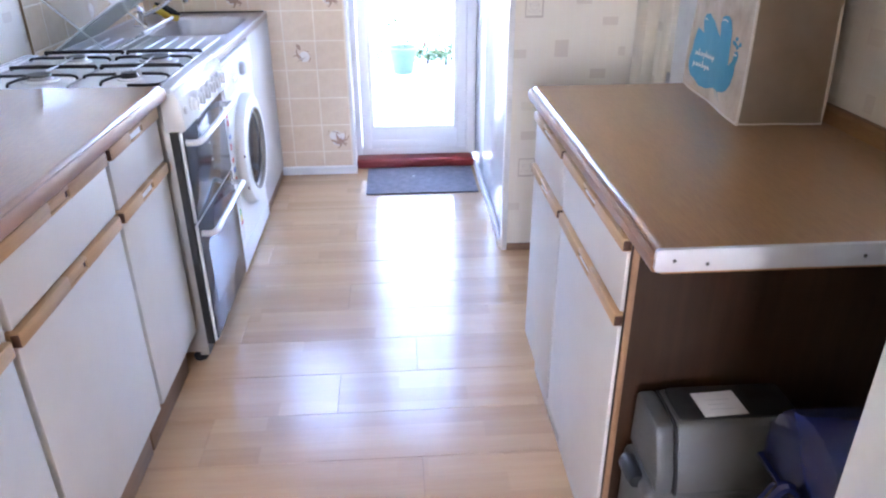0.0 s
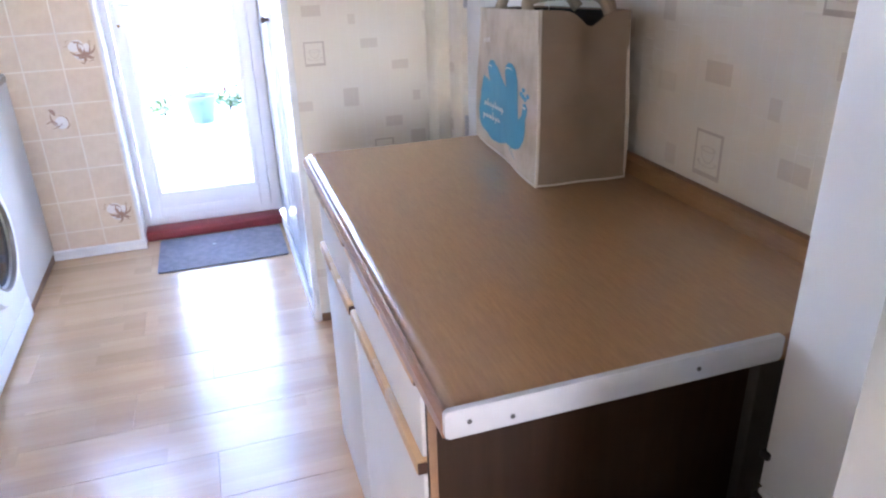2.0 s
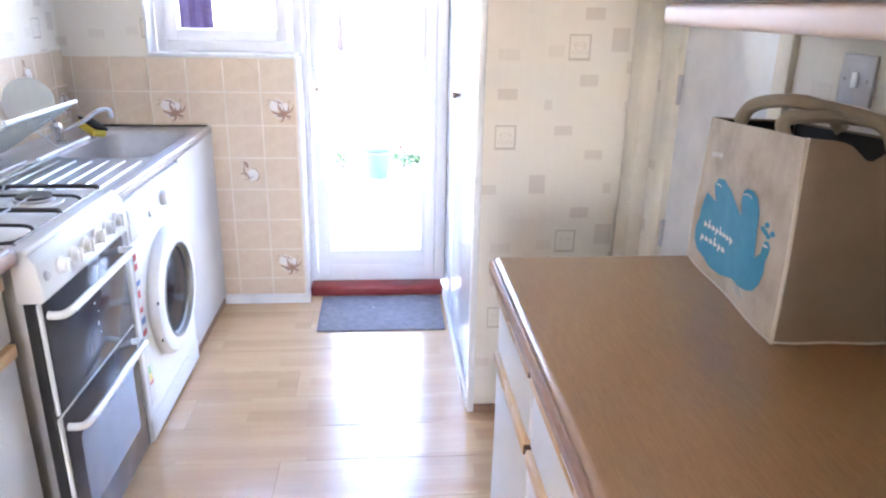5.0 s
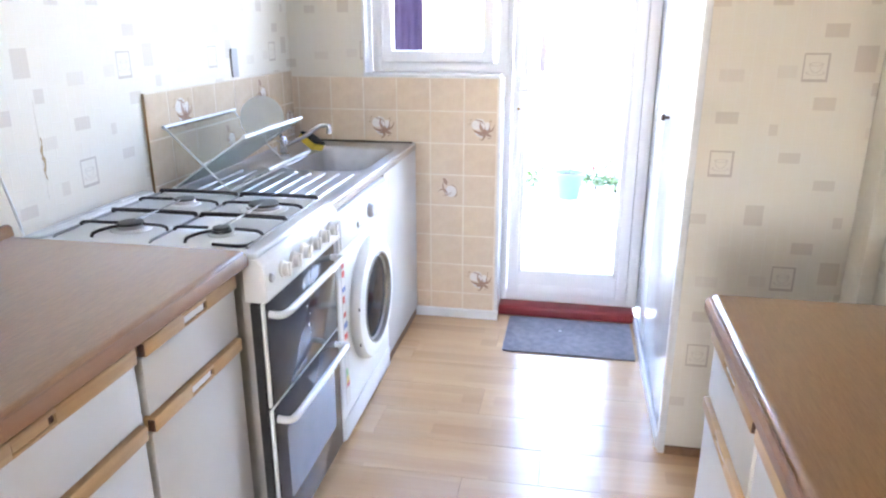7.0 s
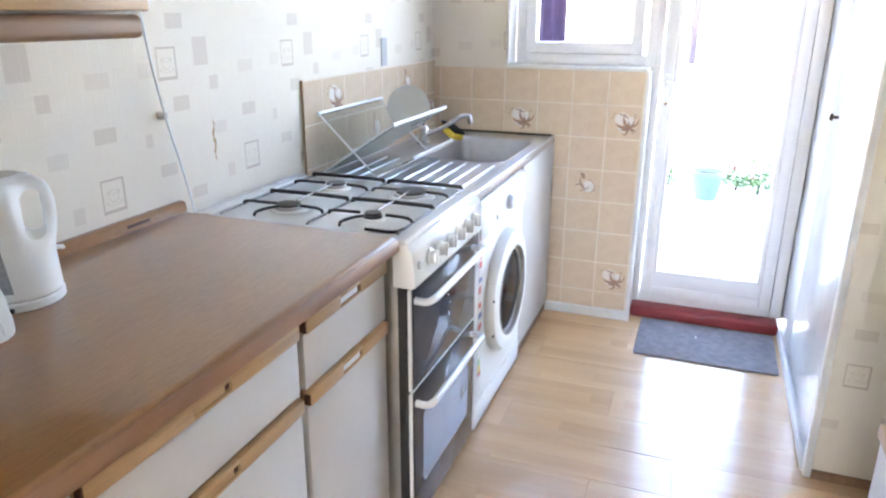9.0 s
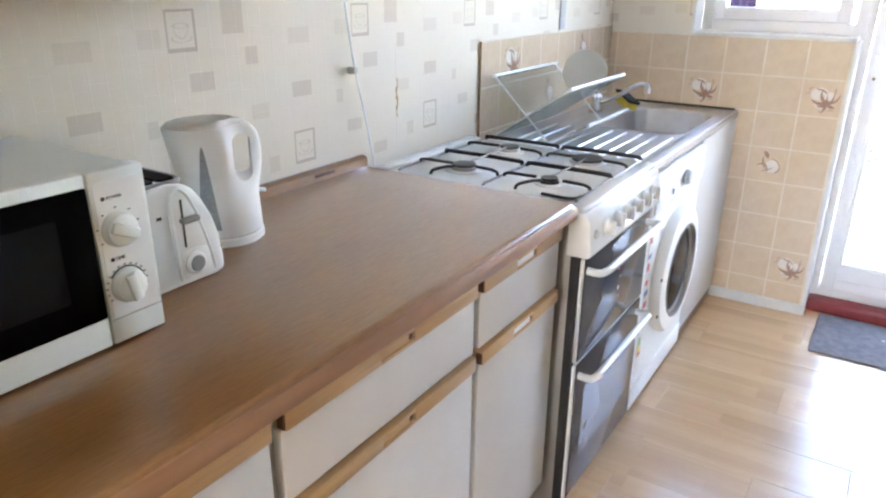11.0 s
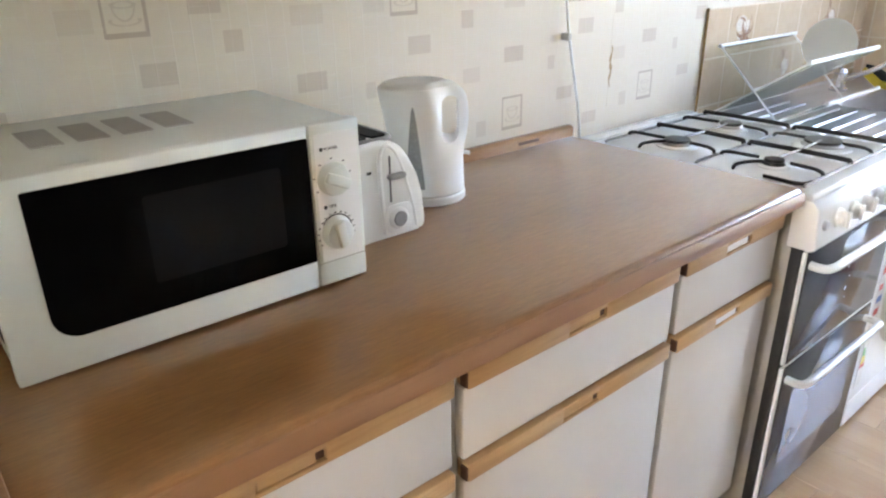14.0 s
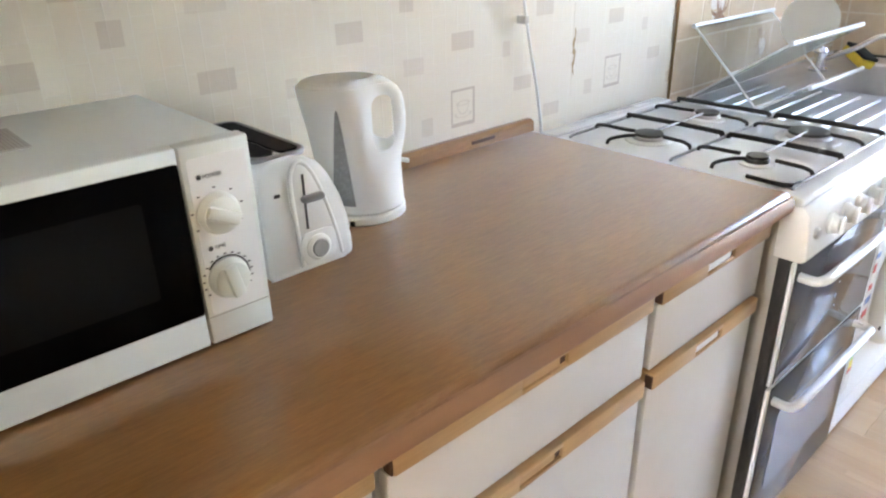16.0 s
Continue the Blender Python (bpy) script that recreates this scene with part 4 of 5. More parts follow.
tray = prism([(-0.985, 0.868), (-0.73, 1.033), (-0.727, 1.029), (-0.982, 0.864)], RA + 0.012, RB - 0.012, "Y")
part("tray", tray, TRAY, rk, "clear green sloping tray")
part("tray", prism([(-0.992, 1.056), (-0.882, 0.95), (-0.879, 0.953), (-0.989, 1.059)], RA + 0.012, RB - 0.012, "Y"), CLEAR_TRAY, rk, "clear upper tray")
part("tray", prism([(-0.795, 0.868), (-0.703, 0.913), (-0.701, 0.909), (-0.793, 0.864)], RA + 0.06, RB - 0.012, "Y"), TRAY, rk, "clear green lower tray")
pl = thing("plate", (-0.85, 3.09, 0.95), "white round plate standing in the dish rack", "plate")
bm = turned([(0.026, 0.0), (0.044, 0.002), (0.071, 0.013), (0.08, 0.015), (0.08, 0.018), (0.07, 0.017), (0.043, 0.006), (0.01, 0.005)], (0, 0, 0), "Z", 40)
bmesh.ops.transform(bm, matrix=pose(-0.842, 3.1, 1.045, 80, 0, 12), verts=bm.verts)
part("dish", bm, ENAMEL, pl)

# ---- microwave ----
mw = thing("microwave", (-0.81, 0.93, 0.9), "white microwave oven with a black glass door", "microwave")
MX, MY0, MY1, MZ0, MZ1 = -0.66, 0.7, 1.158, 0.905, 1.136
part("body", box(-0.955, MX - 0.022, MY0 + 0.003, MY1 - 0.003, MZ0 + 0.002, MZ1 - 0.001, 0.005), OLD_WHITE, mw)
dr = part("door", box(MX - 0.0215, MX, MY0, 1.079, MZ0, MZ1, 0.0025, 2), OLD_WHITE, mw, "white framed door")
pts = rounded(0.745, 1.0775, 0.946, 1.12, 0.003, 3)
pts = [p for p in pts if not (p[0] < 0.78 and p[1] < 0.98)]
corner = [(0.745 + 0.03 - 0.03 * math.cos(radians(a)), 0.946 + 0.03 - 0.03 * math.sin(radians(a))) for a in range(0, 91, 15)]
at = max(i for i, p in enumerate(pts) if p[0] < 0.78) + 1
part("glass", prism(pts[:at] + corner + pts[at:], MX - 0.002, MX + 0.0012, "X"), BLACK_GLASS, dr, "black door glass")
# grey patch paints a reflection onto the black door glass
REFLECTION_GREY = plain("grey_reflection", (0.009, 0.009, 0.0095), rough=0.2, relief=0)
REFLECTION_GREY.node_tree.nodes["Principled BSDF"].inputs["Specular IOR Level"].default_value = 0.12
part("viewing_mesh", prism(rounded(0.862, 1.035, 0.982, 1.09, 0.004, 3), MX + 0.0013, MX + 0.0017, "X"), REFLECTION_GREY, dr, "painted grey reflection on the glass")
cpn = part("control_panel", box(MX - 0.0215, MX + 0.001, 1.0805, MY1, MZ0, MZ1, 0.003, 2), OLD_WHITE, mw)
part("recess", prism(rounded(1.086, MY1 - 0.006, MZ0 + 0.037, MZ1 - 0.014, 0.004, 3), MX + 0.001, MX + 0.0016, "X"), APPLIANCE, cpn, "flat dial plate")
part("button_seam", box(MX + 0.0008, MX + 0.0014, 1.082, MY1 - 0.002, 0.9393, 0.9402), GREY_SIDE, cpn, "seam above the door button")
INK = plain("dark_grey_ink", (0.06, 0.06, 0.065), rough=0.6, relief=0)
for z, n in ((1.059, 7), (0.982, 15)):
    d = part("dial", turned([(0.0235, 0), (0.0235, 0.004), (0.0215, 0.007), (0.0205, 0.0125), (0.0185, 0.0135)], (MX + 0.0016, 1.111, z), "X", 40), OLD_WHITE, cpn, "round white dial")
    bar = box(0, 0.009, -0.0075, 0.0075, -0.0195, 0.0195, 0.0035, 2)
    bmesh.ops.transform(bar, matrix=pose(MX + 0.0125, 1.111, z, 65 if n == 7 else 12, 0, 0), verts=bar.verts)
    part("pointer", bar, OLD_WHITE, d, "broad raised grip bar")
    for k in range(n):
        a = radians(-30 + k * (240 / (n - 1)))
        c = (1.111 + 0.0285 * math.cos(a), z + 0.0285 * math.sin(a))
        part("tick", box(MX + 0.0017, MX + 0.0021, c[0] - 0.0016, c[0] + 0.0016, c[1] - 0.0007, c[1] + 0.0007), INK, cpn)


def written(text, size, y, z, x, parent):
    """Built-in lettering on a face that looks east."""
    c = bpy.data.curves.new("text", "FONT")
    c.body, c.size, c.extrude = text, size, 0.0002
    t = bpy.data.objects.new("text", c)
    scene.collection.objects.link(t)
    me = bpy.data.meshes.new_from_object(t.evaluated_get(bpy.context.evaluated_depsgraph_get()))
    bpy.data.objects.remove(t)
    bm = bmesh.new()
    bm.from_mesh(me)
    bmesh.ops.transform(bm, matrix=Matrix.Translation((x, y, z)) @ Matrix(((0, 0, 1, 0), (1, 0, 0, 0), (0, 1, 0, 0), (0, 0, 0, 1))), verts=bm.verts)
    return part("lettering", bm, INK, parent)


for z, word in ((1.099, "POWER"), (1.0185, "TIME")):
    written(word, 0.0062, 1.1005, z, MX + 0.002, cpn)
    part("symbol", turned([(0.0028, 0), (0.0028, 0.0004)], (MX + 0.0017, 1.0965, z + 0.0022), "X", 12), INK, cpn)
bm = tube([(MX + 0.002, 1.111 + 0.0255 * math.cos(radians(a)), 0.982 + 0.0255 * math.sin(radians(a))) for a in range(-60, 150, 12)], 0.0009, 5)
part("dial_scale", bm, INK, cpn)
VENT = plain("grey_vent_mesh", (0.52, 0.53, 0.52), (0.44, 0.45, 0.44), rough=0.6, scale=300)
for k in range(1, 5):
    y = 0.732 + 0.0525 * k
    v = part("vent", box(-0.878, -0.778, y, y + 0.037, MZ1 - 0.001, MZ1 + 0.0006), VENT, mw, "grey vent grille")
    for j in range(9):
        part("slat", box(-0.877, -0.779, y + 0.002 + j * 0.0038, y + 0.0031 + j * 0.0038, MZ1 + 0.0006, MZ1 + 0.0009), GREY_SIDE, v)
for j in range(5):
    for k in range(7):
        part("side_vent", box(-0.76 + 0.014 * j, -0.752 + 0.014 * j, MY0 + 0.0015, MY0 + 0.003, 0.94 + 0.012 * k, 0.944 + 0.012 * k), INK, mw)
for x in (-0.92, -0.7):
    for y in (0.735, 1.12):
        part("foot", turned([(0.012, 0), (0.013, 0.004), (0.011, 0.008)], (x, y, 0.9), "Z", 12), RUBBER, mw)
# ---- toaster ----
SLOT_DARK = plain("slot_shade", (0.008, 0.007, 0.007), rough=0.9, relief=0)
GREY_PLASTIC = plain("mid_grey_plastic", (0.33, 0.33, 0.34), rough=0.3, relief=0.02)
to = thing("toaster", (-0.86, 1.285, 0.9), "white two-slice toaster beside the microwave", "toaster")
TX0, TX1, TY0, TY1 = -0.985, -0.75, 1.205, 1.34
side = [(TY0, 0.909), (TY0 + 0.006, 0.9025), (TY1 - 0.004, 0.9025), (TY1 + 0.003, 0.909), (TY1 + 0.003, 0.93), (TY1 - 0.004, 0.965), (TY1 - 0.014, 1.0), (TY1 - 0.026, 1.03),
        (TY1 - 0.042, 1.052), (TY1 - 0.062, 1.064), (TY1 - 0.085, 1.068), (TY0 + 0.02, 1.066), (TY0 + 0.005, 1.06), (TY0, 1.045)]
part("body", prism(side, TX0, TX1, "X", 0.006), APPLIANCE, to)
part("base", box(TX0 + 0.006, TX1 - 0.006, TY0 + 0.008, TY1 - 0.008, 0.9, 0.903), APPLIANCE, to)
# near-black plates stand in for the shade inside the slots
for y in (1.234, 1.27):
    s = part("slot", prism(rounded(TX0 + 0.024, TX1 - 0.022, y - 0.0155, y + 0.0155, 0.01, 5), 1.064, 1.0705, "Z"), SLOT_DARK, to, "bread slot in painted shade")
part("slot_rim", tube([(x, y, 1.0665) for x, y in rounded(TX0 + 0.016, TX1 - 0.012, 1.213, 1.29, 0.02, 5)], 0.0045, 8, None, True), GREY_PLASTIC, to, "grey rim round the slots")
arch = [(TY0 + 0.053, 0.912), (TY0 + 0.115, 0.912), (TY0 + 0.111, 0.94), (TY0 + 0.101, 0.98), (TY0 + 0.086, 1.025), (TY0 + 0.072, 1.05), (TY0 + 0.06, 1.057), (TY0 + 0.051, 1.05), (TY0 + 0.047, 1.03), (TY0 + 0.049, 0.97)]
fr = part("front_arch", prism(arch, TX1 - 0.002, TX1 + 0.004, "X", 0.0015), APPLIANCE, to, "raised lever arch")
part("arch_rim", tube(curve([(TX1 + 0.002, TY0 + y, z) for y, z in ((0.052, 0.912), (0.048, 0.97), (0.0455, 1.03), (0.05, 1.052), (0.06, 1.059), (0.072, 1.052), (0.086, 1.026), (0.101, 0.98), (0.111, 0.94), (0.115, 0.914))], 5), 0.0036, 8), APPLIANCE, fr, "rounded rim of the arch")
part("lever_track", box(TX1 + 0.0036, TX1 + 0.0046, TY0 + 0.062, TY0 + 0.0655, 0.965, 1.042), INK, fr, "dark lever slot")
part("lever", box(TX1 + 0.003, TX1 + 0.016, TY0 + 0.056, TY0 + 0.09, 1.004, 1.014, 0.0045, 3), GREY_PLASTIC, to, "grey push lever")
kn = part("dial_plate", prism(rounded(TY0 + 0.05, TY0 + 0.106, 0.914, 0.96, 0.014, 6), TX1 + 0.0035, TX1 + 0.0065, "X", 0.0015), APPLIANCE, to)
part("dial", turned([(0.019, 0), (0.019, 0.006), (0.015, 0.009)], (TX1 + 0.003, TY0 + 0.076, 0.936), "X", 40), APPLIANCE, kn)
part("dial_centre", turned([(0.013, 0), (0.013, 0.003), (0.0115, 0.0045), (0.004, 0.0042)], (TX1 + 0.0105, TY0 + 0.076, 0.936), "X", 36), GREY_PLASTIC, kn, "grey dial centre")
part("badge", box(TX1 - 0.001, TX1 + 0.0012, TY0 + 0.022, TY0 + 0.03, 1.018, 1.0225), INK, to)

# ---- kettle ----
KX, KY = -0.88, 1.457
ke = thing("kettle", (KX, KY, 0.9), "white plastic jug kettle with a grey water gauge", "kettle")
D = Vector((0.57, 0.82))                        # the way from the spout to the handle


SIDE = Vector((-D.y, D.x))
# levels of the jug: height, reach to the spout, reach to the handle, half width, how far it pinches in towards the handle
JUG = ((0.9175, 0.066, 0.066, 0.066, 0), (0.921, 0.0685, 0.0685, 0.0685, 0), (0.95, 0.0685, 0.0675, 0.0675, 0), (0.98, 0.07, 0.0665, 0.066, 0), (1.0, 0.073, 0.0685, 0.065, 0.2),
       (1.02, 0.076, 0.0735, 0.0635, 0.45), (1.04, 0.079, 0.0765, 0.062, 0.6), (1.06, 0.083, 0.0775, 0.06, 0.65), (1.08, 0.087, 0.076, 0.058, 0.65), (1.095, 0.0895, 0.0725, 0.057, 0.65),
       (1.106, 0.0915, 0.066, 0.056, 0.6), (1.1125, 0.091, 0.058, 0.054, 0.6))


def kettle_point(level, a):
    z, front, back, wide, pinch = level
    f = min(1.0, max(0.0, math.cos(a) / 0.75))
    tail = 1 - pinch * f * f * (3 - 2 * f)
    q = Vector((KX, KY)) + D * ((back - front) / 2 + (back + front) / 2 * math.cos(a)) + SIDE * wide * math.sin(a) * tail
    return (q.x, q.y, z)


def lofted(levels, n=40):
    bm = bmesh.new()
    rings = [[bm.verts.new(kettle_point(lv, 2 * math.pi * i / n)) for i in range(n)] for lv in levels]
    for lo, hi in zip(rings, rings[1:]):
        for i in range(n):
            k = (i + 1) % n
            bm.faces.new((lo[i], lo[k], hi[k], hi[i]))
    bm.faces.new(rings[0][::-1])
    bm.faces.new(rings[-1])
    return bm


def jug_level(z):
    for lo, hi in zip(JUG, JUG[1:]):
        if lo[0] <= z <= hi[0]:
            f = (z - lo[0]) / (hi[0] - lo[0])
            return tuple(a + (b - a) * f for a, b in zip(lo, hi))
    return JUG[-1]


def off(d, z, s=0.0):
    return (KX + D.x * d + SIDE.x * s, KY + D.y * d + SIDE.y * s, z)


part("power_base", lofted([(0.9, 0.068, 0.068, 0.068, 0), (0.902, 0.0705, 0.0705, 0.0705, 0), (0.9135, 0.0705, 0.0705, 0.0705, 0), (0.9165, 0.068, 0.068, 0.068, 0)]), APPLIANCE, ke)
part("base_joint", lofted([(0.9163, 0.066, 0.066, 0.066, 0), (0.9177, 0.066, 0.066, 0.066, 0)]), GREY_SIDE, ke, "dark joint above the power base")
hole = prism(rounded(0.0225, 0.0565, 1.013, 1.0965, 0.0155, 6), -0.1, 0.1, "Y")
bmesh.ops.transform(hole, matrix=Matrix(((D.x, SIDE.x, 0, KX), (D.y, SIDE.y, 0, KY), (0, 0, 1, 0), (0, 0, 0, 1))), verts=hole.verts)


def cut(body, tool):
    """The body with the tool's shape taken out of it."""
    obs = []
    for one in (body, tool):
        bmesh.ops.recalc_face_normals(one, faces=one.faces[:])
        me = bpy.data.meshes.new("cut")
        one.to_mesh(me)
        obs.append(bpy.data.objects.new("cut", me))
        scene.collection.objects.link(obs[-1])
    mod = obs[0].modifiers.new("cut", "BOOLEAN")
    mod.operation, mod.object, mod.solver = "DIFFERENCE", obs[1], "EXACT"
    me = bpy.data.meshes.new_from_object(obs[0].evaluated_get(bpy.context.evaluated_depsgraph_get()))
    for ob in obs:
        bpy.data.objects.remove(ob)
    out = bmesh.new()
    out.from_mesh(me)
    return out


part("jug", cut(lofted(JUG, 72), hole), APPLIANCE, ke, "white jug with an open loop handle")
part("lid", lofted([(1.113, 0.089, 0.058, 0.053, 0.6), (1.1185, 0.084, 0.05, 0.051, 0.5), (1.122, 0.072, 0.04, 0.045, 0.4), (1.124, 0.056, 0.03, 0.035, 0), (1.1195, 0.046, 0.02, 0.024, 0)]), APPLIANCE, ke, "white lid with a shallow dip")
part("lid_ridge", tube([kettle_point((1.1195, 0.078, 0.044, 0.046, 0.45), 2 * math.pi * k / 36) for k in range(36)], 0.0022, 6, None, True), APPLIANCE, ke, "raised ridge round the lid")
tab = box(-0.004, 0.012, -0.006, 0.006, -0.003, 0.003, 0.002)
bmesh.ops.transform(tab, matrix=Matrix.Translation(off(0.068, 0.985)) @ pose(0, 0, 0, 0, 10, 55), verts=tab.verts)
part("switch", tab, APPLIANCE, ke, "white switch tab")
GAUGE = plain("grey_gauge_plastic", (0.3, 0.31, 0.32), rough=0.25, relief=0)
bm = bmesh.new()
last = None
for k in range(21):
    f = k / 20
    z = 0.934 + f * 0.15
    lv = jug_level(z)
    wide = (1 - f ** 3) ** 0.5
    right = -0.012 - 0.015 * f - 0.003 * (1 - wide)
    left = -0.047 + 0.012 * f + 0.003 * (1 - wide)
    row = []
    for i in range(5):
        d = left + (right - left) * i / 4
        c = (d - (lv[2] - lv[1]) / 2) / ((lv[1] + lv[2]) / 2)
        row.append(bm.verts.new(off(d, z, -lv[3] * math.sqrt(max(0, 1 - c * c)) - 0.0012)))
    if last:
        for i in range(4):
            bm.faces.new((last[i], last[i + 1], row[i + 1], row[i]))
    last = row
part("water_gauge", bm, GAUGE, ke, "grey tapering water gauge")
notch = box(-0.004, 0.004, -0.003, 0.003, 0, 0.008, 0.001)
bmesh.ops.translate(notch, vec=(KX + 0.0695 * 0.62, KY - 0.0695 * 0.78, 0.9015), verts=notch.verts)
part("cable_notch", notch, RUBBER, ke)

# ---- wall cable, torn seam and cord ----
cb = thing("wall_cable", (-1.0, 2.03, 0.9), "thin white cable clipped down the wallpaper", "cable")
part("cable", tube(curve([(-1.0, 1.94, 1.55), (-1.0, 1.965, 1.31), (-0.998, 1.993, 1.147), (-1.0, 2.03, 1.02), (-1.004, 2.062, 0.9), (-1.01, 2.07, 0.84)]), 0.0035, 8), APPLIANCE, cb)
part("clip", box(-1.019, -0.994, 1.984, 1.998, 1.138, 1.155, 0.003), CARCASS, cb, "grey cable clip")
TEAR = plain("brown_torn_paper", (0.46, 0.32, 0.17), (0.38, 0.24, 0.11), rough=0.9, relief=0.4)
bm = bmesh.new()
last = None
for k in range(13):
    z = 1.108 - k * 0.009
    w = 0.006 * math.sin(math.pi * (k + 0.4) / 12.8) * (0.7 + 0.5 * math.sin(k * 2.3)) + 0.0012
    c = 2.19 + 0.003 * math.sin(k * 1.1)
    pair = (bm.verts.new((XW + 0.0016, c - w, z)), bm.verts.new((XW + 0.0016, c + w * 0.6, z)))
    if last:
        bm.faces.new((last[0], last[1], pair[1], pair[0]))
    last = pair
tagged(part("torn_seam", bm, TEAR), "brown tear in the wallpaper seam", "tear", kind="structure")
tagged(part("paper_seam", box(XW + 0.0002, XW + 0.0006, 2.1866, 2.1872, 0.95, 1.2), CREAM_PAINT), "fine open seam in the wallpaper", "seam", kind="structure")
cd = thing("wall_hook", (-1.01, 3.21, 1.2), "small grey hook plate on the wall above the tiles", "hook")
part("plate", box(XW + 0.001, XW + 0.007, 3.235, 3.285, 1.18, 1.287, 0.003), STRIP_METAL, cd)

# ---- fridge ----
fg = thing("fridge_freezer", (1.25, 0.68, 0), "tall white fridge-freezer with dark hinges", "fridge")
FX, FY0, FY1 = 0.9635, 0.405, 0.9625
part("body", box(FX + 0.052, 1.57, FY0 + 0.003, FY1 - 0.003, 0.02, 1.72, 0.008), APPLIANCE, fg)
part("fridge_door", box(FX, FX + 0.046, FY0, FY1, 0.685, 1.72, 0.003, 2), APPLIANCE, fg)
part("freezer_door", box(FX, FX + 0.046, FY0, FY1, 0.05, 0.6805, 0.003, 2), APPLIANCE, fg)
part("seal", box(FX + 0.02, FX + 0.051, FY0 + 0.008, FY1 - 0.008, 0.05, 1.7, 0.002), GREY_SIDE, fg, "grey door seal")
for z in (0.735, 0.668):
    part("hinge", box(FX - 0.006, FX + 0.012, FY1 - 0.01, FY1 + 0.003, z - 0.005, z + 0.005, 0.002), RUBBER, fg, "dark hinge cap")
part("plinth", box(FX + 0.03, FX + 0.06, FY0 + 0.01, FY1 - 0.01, 0.0, 0.048, 0.002), APPLIANCE, fg)

# ---- bins ----
GREY_BIN = plain("grey_bin_plastic", (0.085, 0.088, 0.083), (0.068, 0.07, 0.067), rough=0.45)
BLACK_BIN = plain("black_bin_plastic", (0.02, 0.022, 0.023), rough=0.4)
NAVY = plain("navy_blue_plastic", (0.012, 0.02, 0.1), (0.01, 0.016, 0.075), rough=0.22, coat=0.4)


def tapered(x0, x1, y0, y1, z0, z1, tx, ty, r):
    bm = box(x0, x1, y0, y1, z0, z1)
    cx, cy = (x0 + x1) / 2, (y0 + y1) / 2
    for v in bm.verts:
        if v.co.z > (z0 + z1) / 2:
            v.co.x, v.co.y = cx + (v.co.x - cx) * tx, cy + (v.co.y - cy) * ty
    bmesh.ops.bevel(bm, geom=bm.edges[:], offset=r, segments=3, profile=0.5, affect="EDGES")
    return bm


bn = thing("waste_bin", (0.72, 1.02, 0), "grey plastic kitchen bin with a dark lid and a paper note", "bin")
part("bucket", tapered(0.592, 0.842, 0.965, 1.09, 0.0, 0.46, 1.02, 1.02, 0.015), GREY_BIN, bn)
HOOD = [(0.955, 0.462), (1.094, 0.462), (1.092, 0.56), (1.084, 0.5775), (1.0, 0.5775), (0.99, 0.572), (0.962, 0.5)]
part("end_cap", prism([(y, z) for y, z in HOOD], 0.6, 0.632, "X", 0.009), GREY_BIN, bn, "lighter grey rounded end cap")
part("seam", prism([(y, z - 0.002) for y, z in HOOD], 0.6322, 0.6365, "X"), RUBBER, bn, "black seam")
lid = part("hood", prism(HOOD, 0.6367, 0.846, "X", 0.006), GREY_BIN, bn)
part("lid", prism(rounded(0.642, 0.84, 0.999, 1.082, 0.012, 4), 0.5765, 0.5805, "Z", 0.0015), BLACK_BIN, lid, "black flap lid")
part("side_clip", turned([(0.012, -0.03), (0.016, -0.02), (0.016, 0.02), (0.01, 0.03)], (0.586, 1.03, 0.45), "Y", 14), BLACK_BIN, bn, "black side clip")
paper = box(-0.037, 0.037, -0.03, 0.03, 0.0, 0.001)
bmesh.ops.transform(paper, matrix=pose(0.72, 1.033, 0.581, 0, 0, 3), verts=paper.verts)
part("note", paper, PAPER, lid, "white paper note with faint writing")
for k in range(3):
    part("line", box(0.7, 0.742 - 0.012 * (k % 2), 1.018 + 0.012 * k, 1.0192 + 0.012 * k, 0.582, 0.5823), VENT, lid)
bb = thing("recycling_bin", (0.86, 0.85, 0), "navy blue plastic bin with a rounded lid and label", "bin")
part("bucket", tapered(0.775, 0.945, 0.77, 0.93, 0.0, 0.55, 1.06, 1.08, 0.025), NAVY, bb)
dome = [(0.757, 0.552), (0.757, 0.6)] + [(0.85 + 0.09 * math.cos(radians(a)), 0.605 + 0.085 * math.sin(radians(a))) for a in range(170, 9, -16)] + [(0.943, 0.6), (0.943, 0.552)]
part("lid", prism(dome, 0.752, 0.956, "X", 0.01), NAVY, bb, "rounded navy lid")
part("lid_lip", box(0.748, 0.958, 0.752, 0.948, 0.545, 0.556, 0.004), NAVY, bb)
label = part("label", box(0.85, 0.9, 0.7575, 0.7605, 0.47, 0.545), PAPER, bb, "white paper label with a drawn outline")
part("drawing", tube([(0.875 + 0.014 * math.cos(k * math.pi / 7), 0.757, 0.508 + 0.02 * math.sin(k * math.pi / 7)) for k in range(14)], 0.0012, 5, None, True), GREY_SIDE, label)
hn = thing("dustpan", (0.72, 0.8, 0), "glossy blue plastic dustpan standing on end", "dustpan")
pan = [(0.675, 0.0), (0.765, 0.0), (0.77, 0.4), (0.752, 0.54), (0.722, 0.59), (0.695, 0.54), (0.672, 0.4)]
part("tray", prism(pan, 0.835, 0.86, "Y", 0.008), NAVY, hn)
